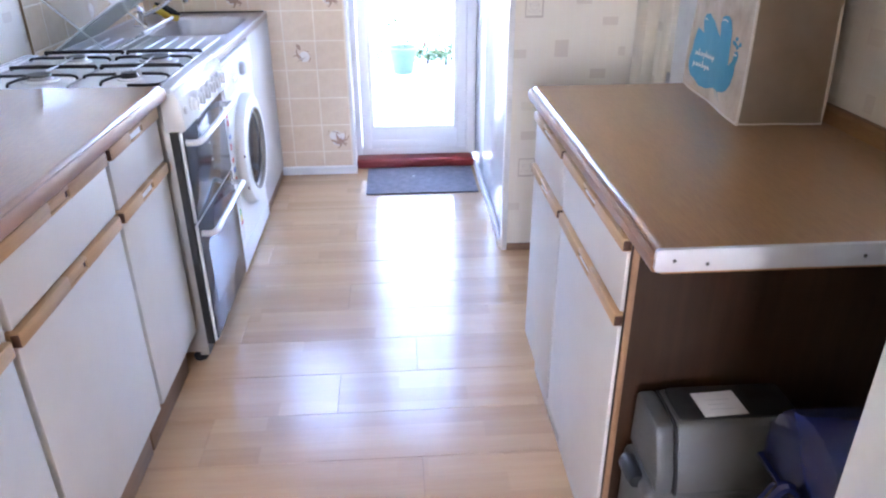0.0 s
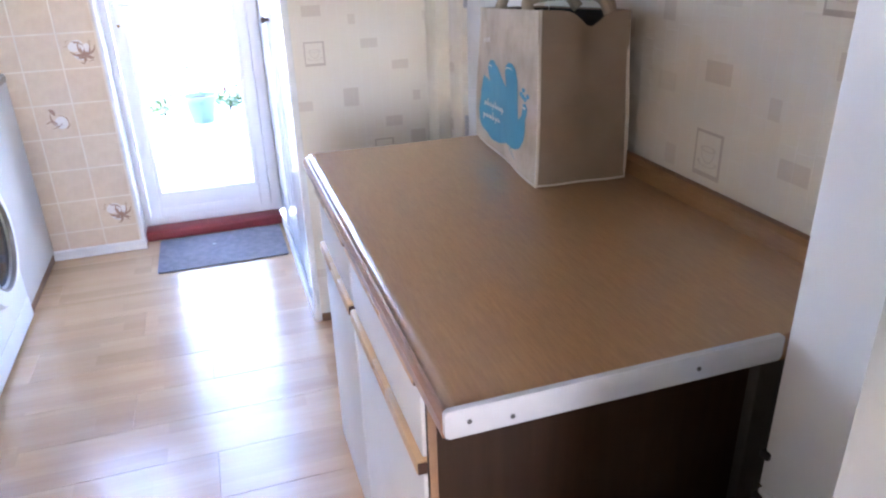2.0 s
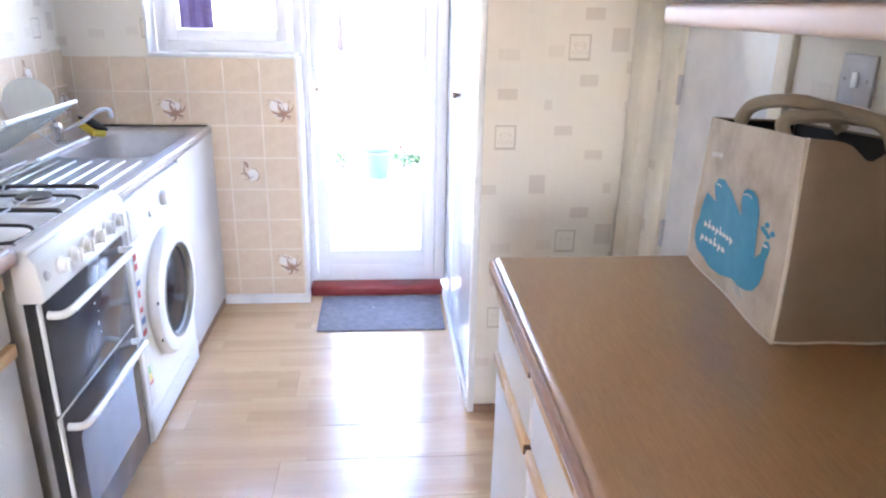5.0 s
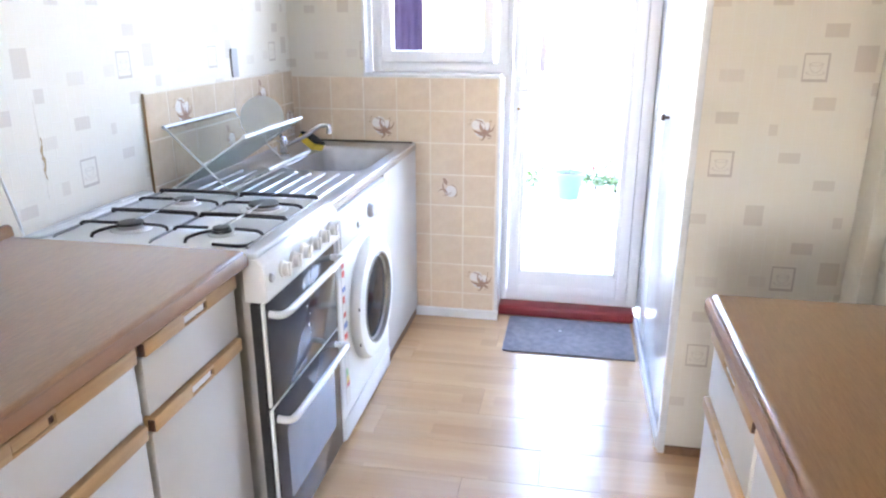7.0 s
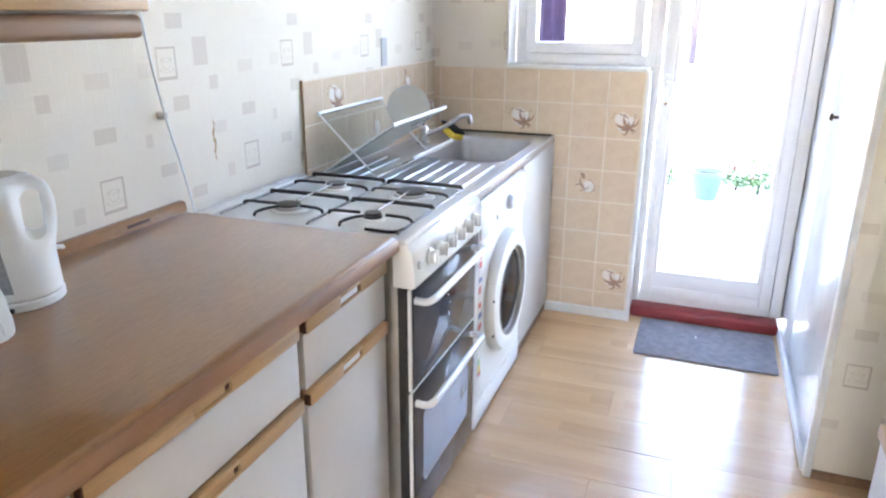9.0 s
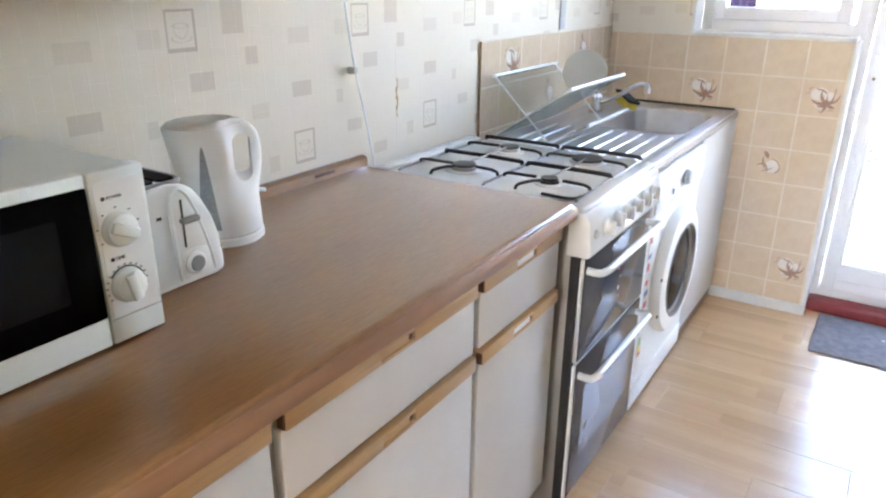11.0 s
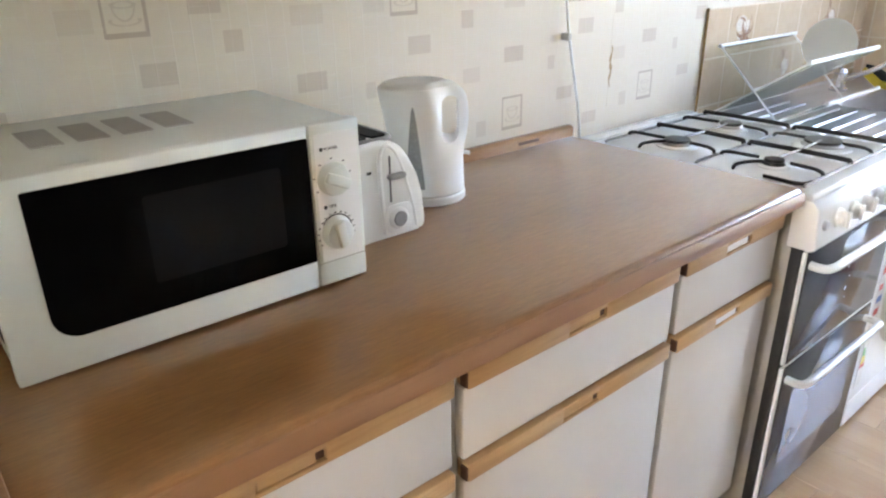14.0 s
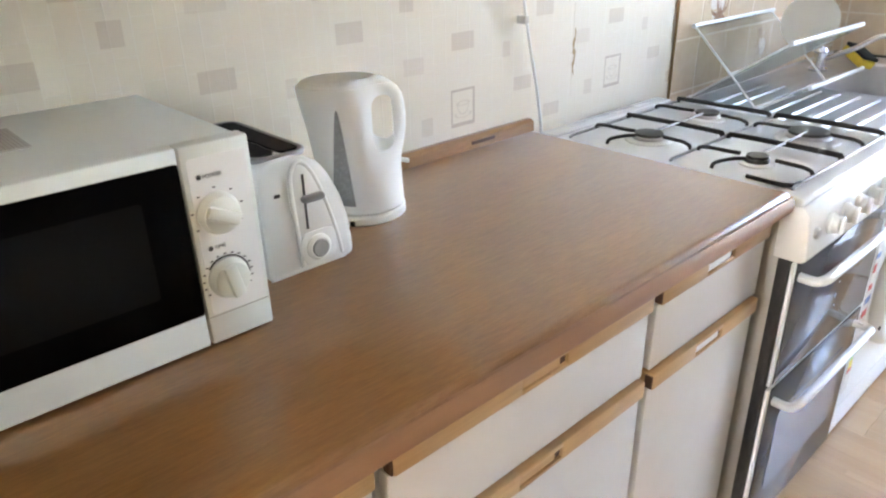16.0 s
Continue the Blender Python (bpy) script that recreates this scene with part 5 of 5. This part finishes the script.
part("rim", tube(curve([(0.674, 0.83, 0.02), (0.671, 0.828, 0.4), (0.697, 0.826, 0.55), (0.722, 0.825, 0.603), (0.75, 0.826, 0.55), (0.772, 0.828, 0.4), (0.767, 0.83, 0.02)]), 0.009, 8), NAVY, hn)

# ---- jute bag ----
# unprinted sides get a darker jute for the shade on the south side
JUTE = plain("shaded_jute", (0.29, 0.215, 0.145), (0.23, 0.17, 0.112), rough=0.9, scale=6, grain=420, relief=0.7)
JUTE_PALE = plain("pale_jute", (0.56, 0.46, 0.35), (0.36, 0.275, 0.185), rough=0.9, scale=9, grain=420, relief=0.6)
PIPING = plain("pale_piping", (0.66, 0.58, 0.47), rough=0.85, relief=0.3)
# near-black for the sheets that paint the shade within the open bag
INSIDE = plain("bag_inside_shade", (0.02, 0.018, 0.016), rough=0.9)
ROPE = plain("cotton_rope", (0.4, 0.32, 0.22), (0.32, 0.25, 0.165), rough=0.9, grain=300, relief=0.8)
TEAL = plain("turquoise_print", (0.022, 0.215, 0.32), (0.04, 0.25, 0.35), rough=0.75, scale=25)
LETTER = plain("white_print", (0.68, 0.64, 0.58), rough=0.8)
BAG = {"A": (0.921, 1.541), "B": (1.098, 1.532), "C": (1.124, 1.922), "D": (0.958, 1.934)}
TOPZ = {"A": 1.212, "B": 1.205, "C": 1.182, "D": 1.186}
bag = thing("shopping_bag", (1.02, 1.7, 0.9), "natural jute shopping bag with a turquoise print", "bag")


def bag_point(p, q, u, v):
    """A point on the side from corner p to q; u along it, v up it."""
    a, b = Vector(BAG[p]), Vector(BAG[q])
    inward = 0.06
    c = Vector((1.026, 1.735))
    xy = a.lerp(b, u)
    xy = xy.lerp(c, inward * v)
    n = Vector(((b - a).y, -(b - a).x)).normalized()
    sag = 0.006 * math.sin(math.pi * u) * math.sin(2.4 * v + 0.3) + 0.003 * math.sin(9 * u + 5 * v)
    xy = xy + n * sag
    top = TOPZ[p] * (1 - u) + TOPZ[q] * u
    if (p, q) == ("A", "B"):
        top -= 0.028 * math.exp(-((u - 0.55) / 0.16) ** 2)
    return Vector((xy.x, xy.y, 0.9015 + (top - 0.9015) * v))


def side(p, q):
    bm = bmesh.new()
    n, m = 14, 12
    grid = [[bm.verts.new(bag_point(p, q, i / n, j / m)) for i in range(n + 1)] for j in range(m + 1)]
    for j in range(m):
        for i in range(n):
            bm.faces.new((grid[j][i], grid[j][i + 1], grid[j + 1][i + 1], grid[j + 1][i]))
    bmesh.ops.recalc_face_normals(bm, faces=bm.faces)
    bmesh.ops.solidify(bm, geom=bm.faces[:], thickness=0.002)
    return bm


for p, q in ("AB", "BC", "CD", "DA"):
    part("side", side(p, q), JUTE if p != "D" else JUTE_PALE, bag, "paler printed side" if p == "D" else "woven jute side darkened for shade")
part("lining", prism([tuple(Vector(BAG[k]).lerp(Vector((1.026, 1.735)), 0.12)) for k in "ABCD"], 1.1, 1.102, "Z"), INSIDE, bag, "painted shade inside the bag")
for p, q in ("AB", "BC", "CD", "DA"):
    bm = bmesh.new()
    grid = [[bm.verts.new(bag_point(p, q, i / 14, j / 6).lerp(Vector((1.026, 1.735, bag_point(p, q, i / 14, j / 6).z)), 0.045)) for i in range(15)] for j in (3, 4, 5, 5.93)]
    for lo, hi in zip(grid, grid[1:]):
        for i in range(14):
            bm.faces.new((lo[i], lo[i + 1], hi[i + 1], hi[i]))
    part("lining", bm, INSIDE, bag, "painted shade inside the bag")
part("bottom", prism([BAG[k] for k in "ABCD"], 0.9005, 0.9035, "Z"), JUTE, bag)
for p, q in ("AB", "BC", "CD", "DA"):
    part("piping", tube([bag_point(p, q, 0, k / 10) for k in range(11)], 0.0035, 6), PIPING, bag, "pale corner piping")
    part("piping", tube([bag_point(p, q, k / 10, 0.012) for k in range(11)], 0.003, 6), PIPING, bag, "pale corner piping")


def stamp(points, mat, lift, name, parent):
    """A printed shape on the side D-A; points are along (0 at the far corner) and up."""
    bm = bmesh.new()
    f = bm.faces.new([bm.verts.new((u, v, 0)) for u, v in points])
    bmesh.ops.triangulate(bm, faces=[f])
    if len(points) > 14:
        for _ in range(3):
            bmesh.ops.subdivide_edges(bm, edges=[e for e in bm.edges if e.calc_length() > 0.06], cuts=1)
            bmesh.ops.triangulate(bm, faces=bm.faces[:])
    for w in bm.verts:
        w.co = bag_point("D", "A", w.co.x, w.co.y) + Vector((-lift, -lift * 0.1, 0))
    return part(name, bm, mat, parent)


def blob(cu, cv, ru, rv, n=12):
    return [(cu + ru * math.cos(2 * math.pi * k / n), cv + rv * math.sin(2 * math.pi * k / n)) for k in range(n)]


# two birds side by side: outline, along and up
BIRDS = [(0.13, 0.52), (0.26, 0.494), (0.208, 0.591), (0.255, 0.644), (0.356, 0.659), (0.468, 0.618), (0.559, 0.553), (0.609, 0.519), (0.584, 0.609), (0.589, 0.654), (0.618, 0.675),
         (0.671, 0.675), (0.713, 0.647), (0.748, 0.58), (0.768, 0.449), (0.783, 0.353), (0.817, 0.388), (0.826, 0.458), (0.854, 0.466), (0.875, 0.441), (0.875, 0.412), (0.861, 0.364),
         (0.867, 0.305), (0.853, 0.237), (0.817, 0.185), (0.763, 0.157), (0.681, 0.138), (0.594, 0.142), (0.439, 0.09), (0.324, 0.08), (0.233, 0.114), (0.15, 0.126), (0.096, 0.174),
         (0.08, 0.25), (0.104, 0.342), (0.102, 0.402)]
ink = stamp(BIRDS, TEAL, 0.0038, "print", bag)
ink["label"] = "turquoise printed bird shapes"
for cu, cv in ((0.798, 0.513), (0.821, 0.54), (0.872, 0.51), (0.844, 0.489), (0.82, 0.502)):
    stamp(blob(cu, cv, 0.019, 0.015, 9), TEAL, 0.0038, "print", ink)
for a, b in (((0.6, 0.145), (0.67, 0.085)), ((0.66, 0.14), (0.72, 0.08))):
    stamp([(a[0] - 0.006, a[1]), (a[0] + 0.006, a[1]), (b[0] + 0.004, b[1]), (b[0] - 0.004, b[1])], TEAL, 0.0038, "print", ink)
# worn white lettering in two slanting rows
rnd = random.Random(12)
for u0, u1, v0, rise, n in ((0.18, 0.57, 0.305, 0.032, 8), (0.17, 0.48, 0.215, 0.026, 6)):
    step = (u1 - u0) / n
    for k in range(n):
        u, v = u0 + step * k, v0 + rise * k / n
        tall = 0.034 + 0.022 * (rnd.random() > 0.6)
        drop = 0.016 * (rnd.random() > 0.75)
        w = step * 0.3
        stamp([(u, v - drop), (u + w, v - drop), (u + w + 0.004, v + tall), (u + 0.004, v + tall)], LETTER, 0.0046, "letter_bar", ink)
        stamp(blob(u + step * 0.52, v + 0.015, step * 0.26, 0.012, 8), LETTER, 0.0044, "letter_bar", ink)
for u, v in ((0.276, 0.6), (0.632, 0.636)):
    stamp(blob(u, v, 0.04, 0.014, 10), LETTER, 0.0044, "letter_bar", ink)
    stamp(blob(u + 0.004, v - 0.006, 0.036, 0.013, 10), TEAL, 0.005, "print", ink)
stamp(blob(0.842, 0.437, 0.02, 0.007, 8), LETTER, 0.0044, "letter_bar", ink)
for k in range(5):
    stamp([(0.1 + 0.036 * k, 0.758 + 0.004 * k), (0.124 + 0.036 * k, 0.758 + 0.004 * k), (0.124 + 0.036 * k, 0.79 + 0.004 * k), (0.1 + 0.036 * k, 0.786 + 0.004 * k)], LETTER, 0.0046, "letter_bar", bag)
for pts in (((0.965, 1.82, 1.19), (0.97, 1.8, 1.222), (0.99, 1.74, 1.24), (1.03, 1.67, 1.237), (1.065, 1.6, 1.224), (1.075, 1.575, 1.19)),
            ((0.958, 1.66, 1.19), (0.96, 1.68, 1.213), (0.985, 1.68, 1.223), (1.04, 1.655, 1.227), (1.08, 1.61, 1.222), (1.085, 1.59, 1.19)),
            ((0.972, 1.84, 1.19), (0.985, 1.82, 1.224), (1.02, 1.76, 1.238), (1.06, 1.735, 1.228), (1.085, 1.715, 1.195))):
    part("rope_handle", tube(curve(pts, 8), 0.011, 10), ROPE, bag, "thick cotton rope handle")

# ---- light switch ----
SWITCH_STEEL = plain("dull_steel_plate", (0.5, 0.5, 0.51), rough=0.5, metal=0.2)
sw = thing("light_switch", (XE, 1.786, 1.27), "brushed steel light switch with a white rocker", "switch")
part("plate", box(XE - 0.007, XE - 0.001, 1.742, 1.83, 1.228, 1.312, 0.002), SWITCH_STEEL, sw)
rk2 = box(XE - 0.012, XE - 0.0065, 1.779, 1.793, 1.257, 1.283, 0.002)
part("rocker", rk2, APPLIANCE, sw, "white rocker")
for y in (1.756, 1.816):
    part("screw", turned([(0.003, 0), (0.003, -0.001), (0.002, -0.0014)], (XE - 0.007, y, 1.27), "X", 8), GREY_SIDE, sw)
# ---- garden seen through the glass ----
POT = plain("turquoise_glazed_pot", (0.085, 0.15, 0.155), (0.07, 0.13, 0.135), rough=0.5)
SOIL = plain("soil", (0.03, 0.02, 0.015), rough=0.95)
LEAF = plain("green_leaf", (0.1, 0.17, 0.07), (0.075, 0.13, 0.05), rough=0.6)
BLOOM = plain("red_bloom", (0.2, 0.03, 0.05), rough=0.7)
GZ = -0.12
pt = thing("plant_pot", (0.27, 6.9, GZ), "turquoise plant pot standing in the yard", "plant pot")
part("pot", turned([(0.085, 0), (0.09, 0.005), (0.13, 0.2), (0.15, 0.205), (0.15, 0.24), (0.135, 0.242), (0.125, 0.21)], (0.27, 6.9, GZ), "Z", 28), POT, pt)
part("soil", turned([(0.124, 0), (0.1, 0.008)], (0.27, 6.9, GZ + 0.205), "Z", 20), SOIL, pt)
part("stem", tube(curve([(0.27, 6.9, GZ + 0.2), (0.28, 6.9, 0.3), (0.26, 6.9, 0.42)]), 0.006, 6), LEAF, pt)


def leaves(name, centre, spread, count, seed, mat, parent):
    rnd = random.Random(seed)
    bm = bmesh.new()
    for k in range(count):
        c = Vector(centre) + Vector((rnd.gauss(0, spread[0]), rnd.gauss(0, spread[1]), abs(rnd.gauss(0, spread[2]))))
        m = pose(*c, rnd.uniform(-70, 70), rnd.uniform(-70, 70), rnd.uniform(0, 360))
        s = rnd.uniform(0.018, 0.04)
        pts = [(0, -s, 0), (s * 0.45, -s * 0.2, 0.004), (s * 0.35, s * 0.5, 0.002), (0, s, 0), (-s * 0.35, s * 0.5, 0.002), (-s * 0.45, -s * 0.2, 0.004)]
        bm.faces.new([bm.verts.new(m @ Vector(p)) for p in pts])
    return part(name, bm, mat, parent)


leaves("foliage", (0.27, 6.9, 0.3), (0.07, 0.07, 0.09), 60, 1, LEAF, pt)
for x, y, seed in ((-0.06, 7.3, 2), (0.7, 7.2, 3), (0.52, 7.3, 4)):
    sh = thing("garden_shrub", (x, y, GZ), "low green shrub at the edge of the yard", "shrub", "shrubs")
    part("stem", tube([(x, y, GZ), (x + 0.01, y, GZ + 0.12)], 0.01, 6), SOIL, sh)
    leaves("foliage", (x, y, GZ + 0.05), (0.12, 0.1, 0.09), 160, seed, LEAF, sh)
    if seed > 2:
        leaves("flower", (x, y, GZ + 0.14), (0.07, 0.07, 0.03), 8, seed + 9, BLOOM, sh)
PURPLE = plain("purple_cloth", (0.058, 0.038, 0.08), (0.042, 0.026, 0.062), rough=0.9, scale=20)


MAUVE = plain("pale_mauve_cloth", (0.34, 0.3, 0.33), (0.28, 0.24, 0.28), rough=0.9, scale=20)


def hung(x0, x1, y, z0, z1, label, cloth=PURPLE):
    t = thing("hanging_cloth", ((x0 + x1) / 2, y, z0), label, "laundry", "laundry on the line")
    bm = bmesh.new()
    n = 10
    rows = [[bm.verts.new((x0 + (x1 - x0) * i / n, y + 0.012 * math.sin(i * 1.7) * (1 - j / 6) + 0.004, z0 + (z1 - z0) * j / 6 + 0.006 * math.sin(i * 0.9))) for i in range(n + 1)] for j in range(7)]
    for j in range(6):
        for i in range(n):
            bm.faces.new((rows[j][i], rows[j][i + 1], rows[j + 1][i + 1], rows[j + 1][i]))
    bmesh.ops.solidify(bm, geom=bm.faces[:], thickness=0.003)
    part("cloth", bm, cloth, t)
    part("peg", box((x0 + x1) / 2 - 0.006, (x0 + x1) / 2 + 0.006, y - 0.008, y + 0.012, z1 - 0.03, z1 + 0.03, 0.002), PLINTH_WOOD, t)


hung(-0.77, -0.585, 4.74, 1.213, 1.76, "dark purple cloth hung on a washing line")
hung(0.075, 0.12, 4.74, 1.12, 1.76, "narrow pale mauve cloth on the washing line", MAUVE)
ln = thing("washing_line", (0, 4.74, 1.75), "thin washing line outside the window", "washing line")
part("line", tube([(-3, 4.74, 1.76), (3, 4.74, 1.76)], 0.003, 6), RUBBER, ln)
for x in (-3, 3):
    part("post", turned([(0.03, GZ - 1.75), (0.03, 0.1)], (x, 4.74, 1.75), "Z", 12), GREY_SIDE, ln)
# ---- outside ----
PAVING = plain("pale_concrete_paving", (0.5, 0.48, 0.45), (0.42, 0.4, 0.37), rough=0.9, scale=2.0)
tagged(part("ground", box(-60, 60, 4.09, 120, -0.35, -0.12), PAVING), "pale concrete yard outside the door", "ground", kind="structure")
structure("wall_outside", box(XE + 0.2, 6, YD + 0.02, YD + 0.2, -0.15, 4.0), CREAM_PAINT, "rendered outside wall", "wall")
structure("wall_outside_west", box(-6, XW - 0.2, YN, YN + 0.28, -0.15, 4.0), CREAM_PAINT, "rendered outside wall", "wall")

# ---- laminate planks ----
planks = tagged(new("floor"), "pale maple laminate plank floor", "floor", kind="structure")
WHERE[planks] = Vector()


lay = random.Random(5)


def plank(x0, x1, y0, y1):
    me = bpy.data.meshes.new("plank")
    c, w, d, h = 0.0006, (x1 - x0) / 2 - 0.0003, (y1 - y0) / 2 - 0.0003, 0.006
    v = [(-w, -d, -h), (w, -d, -h), (w, d, -h), (-w, d, -h), (-w, -d, -c), (w, -d, -c), (w, d, -c), (-w, d, -c),
         (-w + c, -d + c, 0), (w - c, -d + c, 0), (w - c, d - c, 0), (-w + c, d - c, 0)]
    f = [(0, 1, 5, 4), (1, 2, 6, 5), (2, 3, 7, 6), (3, 0, 4, 7), (4, 5, 9, 8), (5, 6, 10, 9), (6, 7, 11, 10), (7, 4, 8, 11), (8, 9, 10, 11), (3, 2, 1, 0)]
    me.from_pydata(v, [], f)
    me.materials.append(FLOOR_WOOD)
    ob = new("plank", me)
    ob.location = ((x0 + x1) / 2, (y0 + y1) / 2, 0)
    ob.rotation_euler = (lay.uniform(-0.0035, 0.0035), lay.uniform(-0.0012, 0.0012), 0)     # planks lie a little uneven
    ob.parent = planks
    return ob


for k in range(-21, 11):
    y0 = 1.96 + 0.193 * k
    y1 = min(y0 + 0.193, 4.05)
    cut = (0.24, -0.35, 0.0)[k % 3]
    xs = [XW] + [x for x in (cut - 0.62 * 2, cut, cut + 1.24) if XW + 0.1 < x < 1.6] + [1.6]
    for a, b in zip(xs, xs[1:]):
        if y0 < 4.0:
            plank(a, b, y0, y1)

# ---- wall tiles ----
PU, PV = 0.156, 0.1455


def tile_mesh(w, h):
    me = bpy.data.meshes.new("tile")
    w, h, c, t = w / 2 - 0.0014, h / 2 - 0.0014, 0.0025, 0.005
    v = [(-w, -h, 0), (w, -h, 0), (w, h, 0), (-w, h, 0), (-w, -h, t * 0.6), (w, -h, t * 0.6), (w, h, t * 0.6), (-w, h, t * 0.6),
         (-w + c, -h + c, t), (w - c, -h + c, t), (w - c, h - c, t), (-w + c, h - c, t)]
    f = [(0, 1, 5, 4), (1, 2, 6, 5), (2, 3, 7, 6), (3, 0, 4, 7), (4, 5, 9, 8), (5, 6, 10, 9), (6, 7, 11, 10), (7, 4, 8, 11), (8, 9, 10, 11)]
    me.from_pydata(v, [], f)
    me.materials.append(TILE_MAT)
    return me


TILES = {}


def motif_meshes(seed):
    """A printed spray: curled brown stems and leaves round pale fruit. Two sorts: a full swirl, and a round pale fruit on a thin stem."""
    strokes, pale = bmesh.new(), bmesh.new()
    rnd = random.Random(seed)
    rise = [0.0063]

    def ribbon(at, turn, bend, long, w):
        """A curled stroke that swells in the middle."""
        rise[0] += 0.00002
        at, turn, last = Vector((*at, 0)), radians(turn), None
        for k in range(11):
            turn += radians(bend) / 10
            at = at + Vector((math.cos(turn), math.sin(turn), 0)) * long / 10
            n = Vector((-math.sin(turn), math.cos(turn), 0)) * w * math.sin(math.pi * (k + 0.5) / 11)
            z = Vector((0, 0, rise[0]))
            now = (strokes.verts.new(at + n + z), strokes.verts.new(at - n + z))
            if last:
                strokes.faces.new((last[0], last[1], now[1], now[0]))
            last = now

    def fruit(cx, cy, rx, ry, tilt):
        pale.faces.new([pale.verts.new((cx + math.cos(k * math.pi / 8) * rx * math.cos(tilt) - math.sin(k * math.pi / 8) * ry * math.sin(tilt),
                                        cy + math.cos(k * math.pi / 8) * rx * math.sin(tilt) + math.sin(k * math.pi / 8) * ry * math.cos(tilt), 0.0062 + 0.00002 * len(pale.faces))) for k in range(16)])

    if seed == 1:
        fruit(-0.008, 0.014, 0.024, 0.018, 0.4)
        fruit(0.02, -0.002, 0.013, 0.024, -0.2)
        fruit(-0.004, -0.02, 0.016, 0.01, -0.5)
        for at, turn, bend, long, w in (((0.014, 0.036), 190, 230, 0.1, 0.0042), ((-0.03, 0.002), -70, 110, 0.06, 0.0046), ((0.0, 0.004), -30, -90, 0.05, 0.0042), ((0.03, 0.022), -60, -120, 0.07, 0.0036),
                                        ((0.006, 0.018), -100, 40, 0.05, 0.003), ((-0.014, -0.026), 0, 80, 0.045, 0.0038), ((0.012, -0.012), -50, 40, 0.03, 0.005), ((-0.022, 0.026), 20, -70, 0.04, 0.0024)):
            ribbon(at, turn, bend, long, w)
        for i in range(9):
            a, q = i * 2.1 + rnd.random(), 0.03 + 0.016 * rnd.random()
            ribbon((math.cos(a) * q, math.sin(a) * q), rnd.uniform(0, 360), rnd.uniform(-150, 150), 0.018, rnd.uniform(0.0008, 0.0016))
    else:
        fruit(0.014, -0.004, 0.02, 0.021, 0)
        for at, turn, bend, long, w in (((-0.018, 0.044), -20, -60, 0.028, 0.0065), ((-0.012, 0.036), -110, 50, 0.05, 0.0028), ((-0.012, 0.008), -40, -40, 0.03, 0.0024), ((-0.034, -0.008), 60, -80, 0.03, 0.0022),
                                        ((-0.02, -0.022), 0, 40, 0.04, 0.0016), ((0.02, -0.026), 10, 60, 0.026, 0.0016), ((0.004, 0.02), 20, -110, 0.05, 0.0012)):
            ribbon(at, turn, bend, long, w)
    out = []
    for bm, name, mat in ((strokes, "print", MOTIF_BROWN), (pale, "bloom", MOTIF_PALE)):
        bmesh.ops.scale(bm, vec=(1.3, 1.3, 1), verts=bm.verts)
        bm.normal_update()
        me = bpy.data.meshes.new(name)
        bm.to_mesh(me)
        bm.free()
        me.materials.append(mat)
        out.append(me)
    return out


PRINTS = {1: motif_meshes(1), 2: motif_meshes(2)}


def motif(parent, sort):
    for name, me in zip(("flower_print", "bloom_print"), PRINTS[sort]):
        new(name, me).parent = parent


def tiling(name, label, frame_of, u0, u1, v1, v0, start, flowered):
    """Tiles from the top edge v1 down to v0, columns counted from start."""
    wall = tagged(new(name), label, "wall tiles", kind="structure")
    i0 = math.floor((u0 - start) / PU + 1e-6)
    for i in range(i0, i0 + 12):
        a, b = max(u0, start + i * PU), min(u1, start + (i + 1) * PU)
        if b - a < 0.012:
            continue
        for j in range(9):
            d, c = v1 - j * PV, max(v0, v1 - (j + 1) * PV)
            if d - c < 0.012:
                continue
            key = (round(b - a, 3), round(d - c, 3))
            if key not in TILES:
                TILES[key] = tile_mesh(b - a, d - c)
            t = new("tile", TILES[key])
            t.parent = wall
            t.matrix_local = frame_of((a + b) / 2, (c + d) / 2)
            if (i - i0, j) in flowered:
                motif(t, flowered[(i - i0, j)])
    return wall


TOP = 1.172
structure("grout_north", box(XW + 0.001, -0.045, YN - 0.0082, YN - 0.001, 0.0, WIN_Z0 - 0.013), GROUT, "pale grout between the tiles", "grout")
structure("grout_west", box(XW + 0.001, XW + 0.0082, 2.6365, YN - 0.004, 0.84, TOP), GROUT, "pale grout between the tiles", "grout")
tiling("wall_tiles_north", "beige glazed wall tiles, some with brown flowers", lambda u, v: pose(u, YN - 0.004, v, 90, 0, 0),
       XW + 0.006, -0.05, WIN_Z0 - 0.013, 0.0, -0.044 - 7 * PU, {(3, 1): 1, (6, 1): 1, (5, 3): 2, (6, 6): 1})
tiling("wall_tiles_west", "beige glazed tiles behind the sink", lambda u, v: Matrix.Translation((XW + 0.004, u, v)) @ Matrix(((0, 0, 1, 0), (1, 0, 0, 0), (0, 1, 0, 0), (0, 0, 0, 1))),
       2.636, YN - 0.006, TOP, 0.845, 2.762 - PU, {(1, 0): 1, (5, 0): 2, (3, 1): 2, (7, 1): 1})
structure("trim_tile_west", box(XW + 0.001, XW + 0.0085, 2.6325, 2.6355, 0.84, TOP + 0.002, 0.001), TEAR, "brown edging strip of the tiles", "trim")
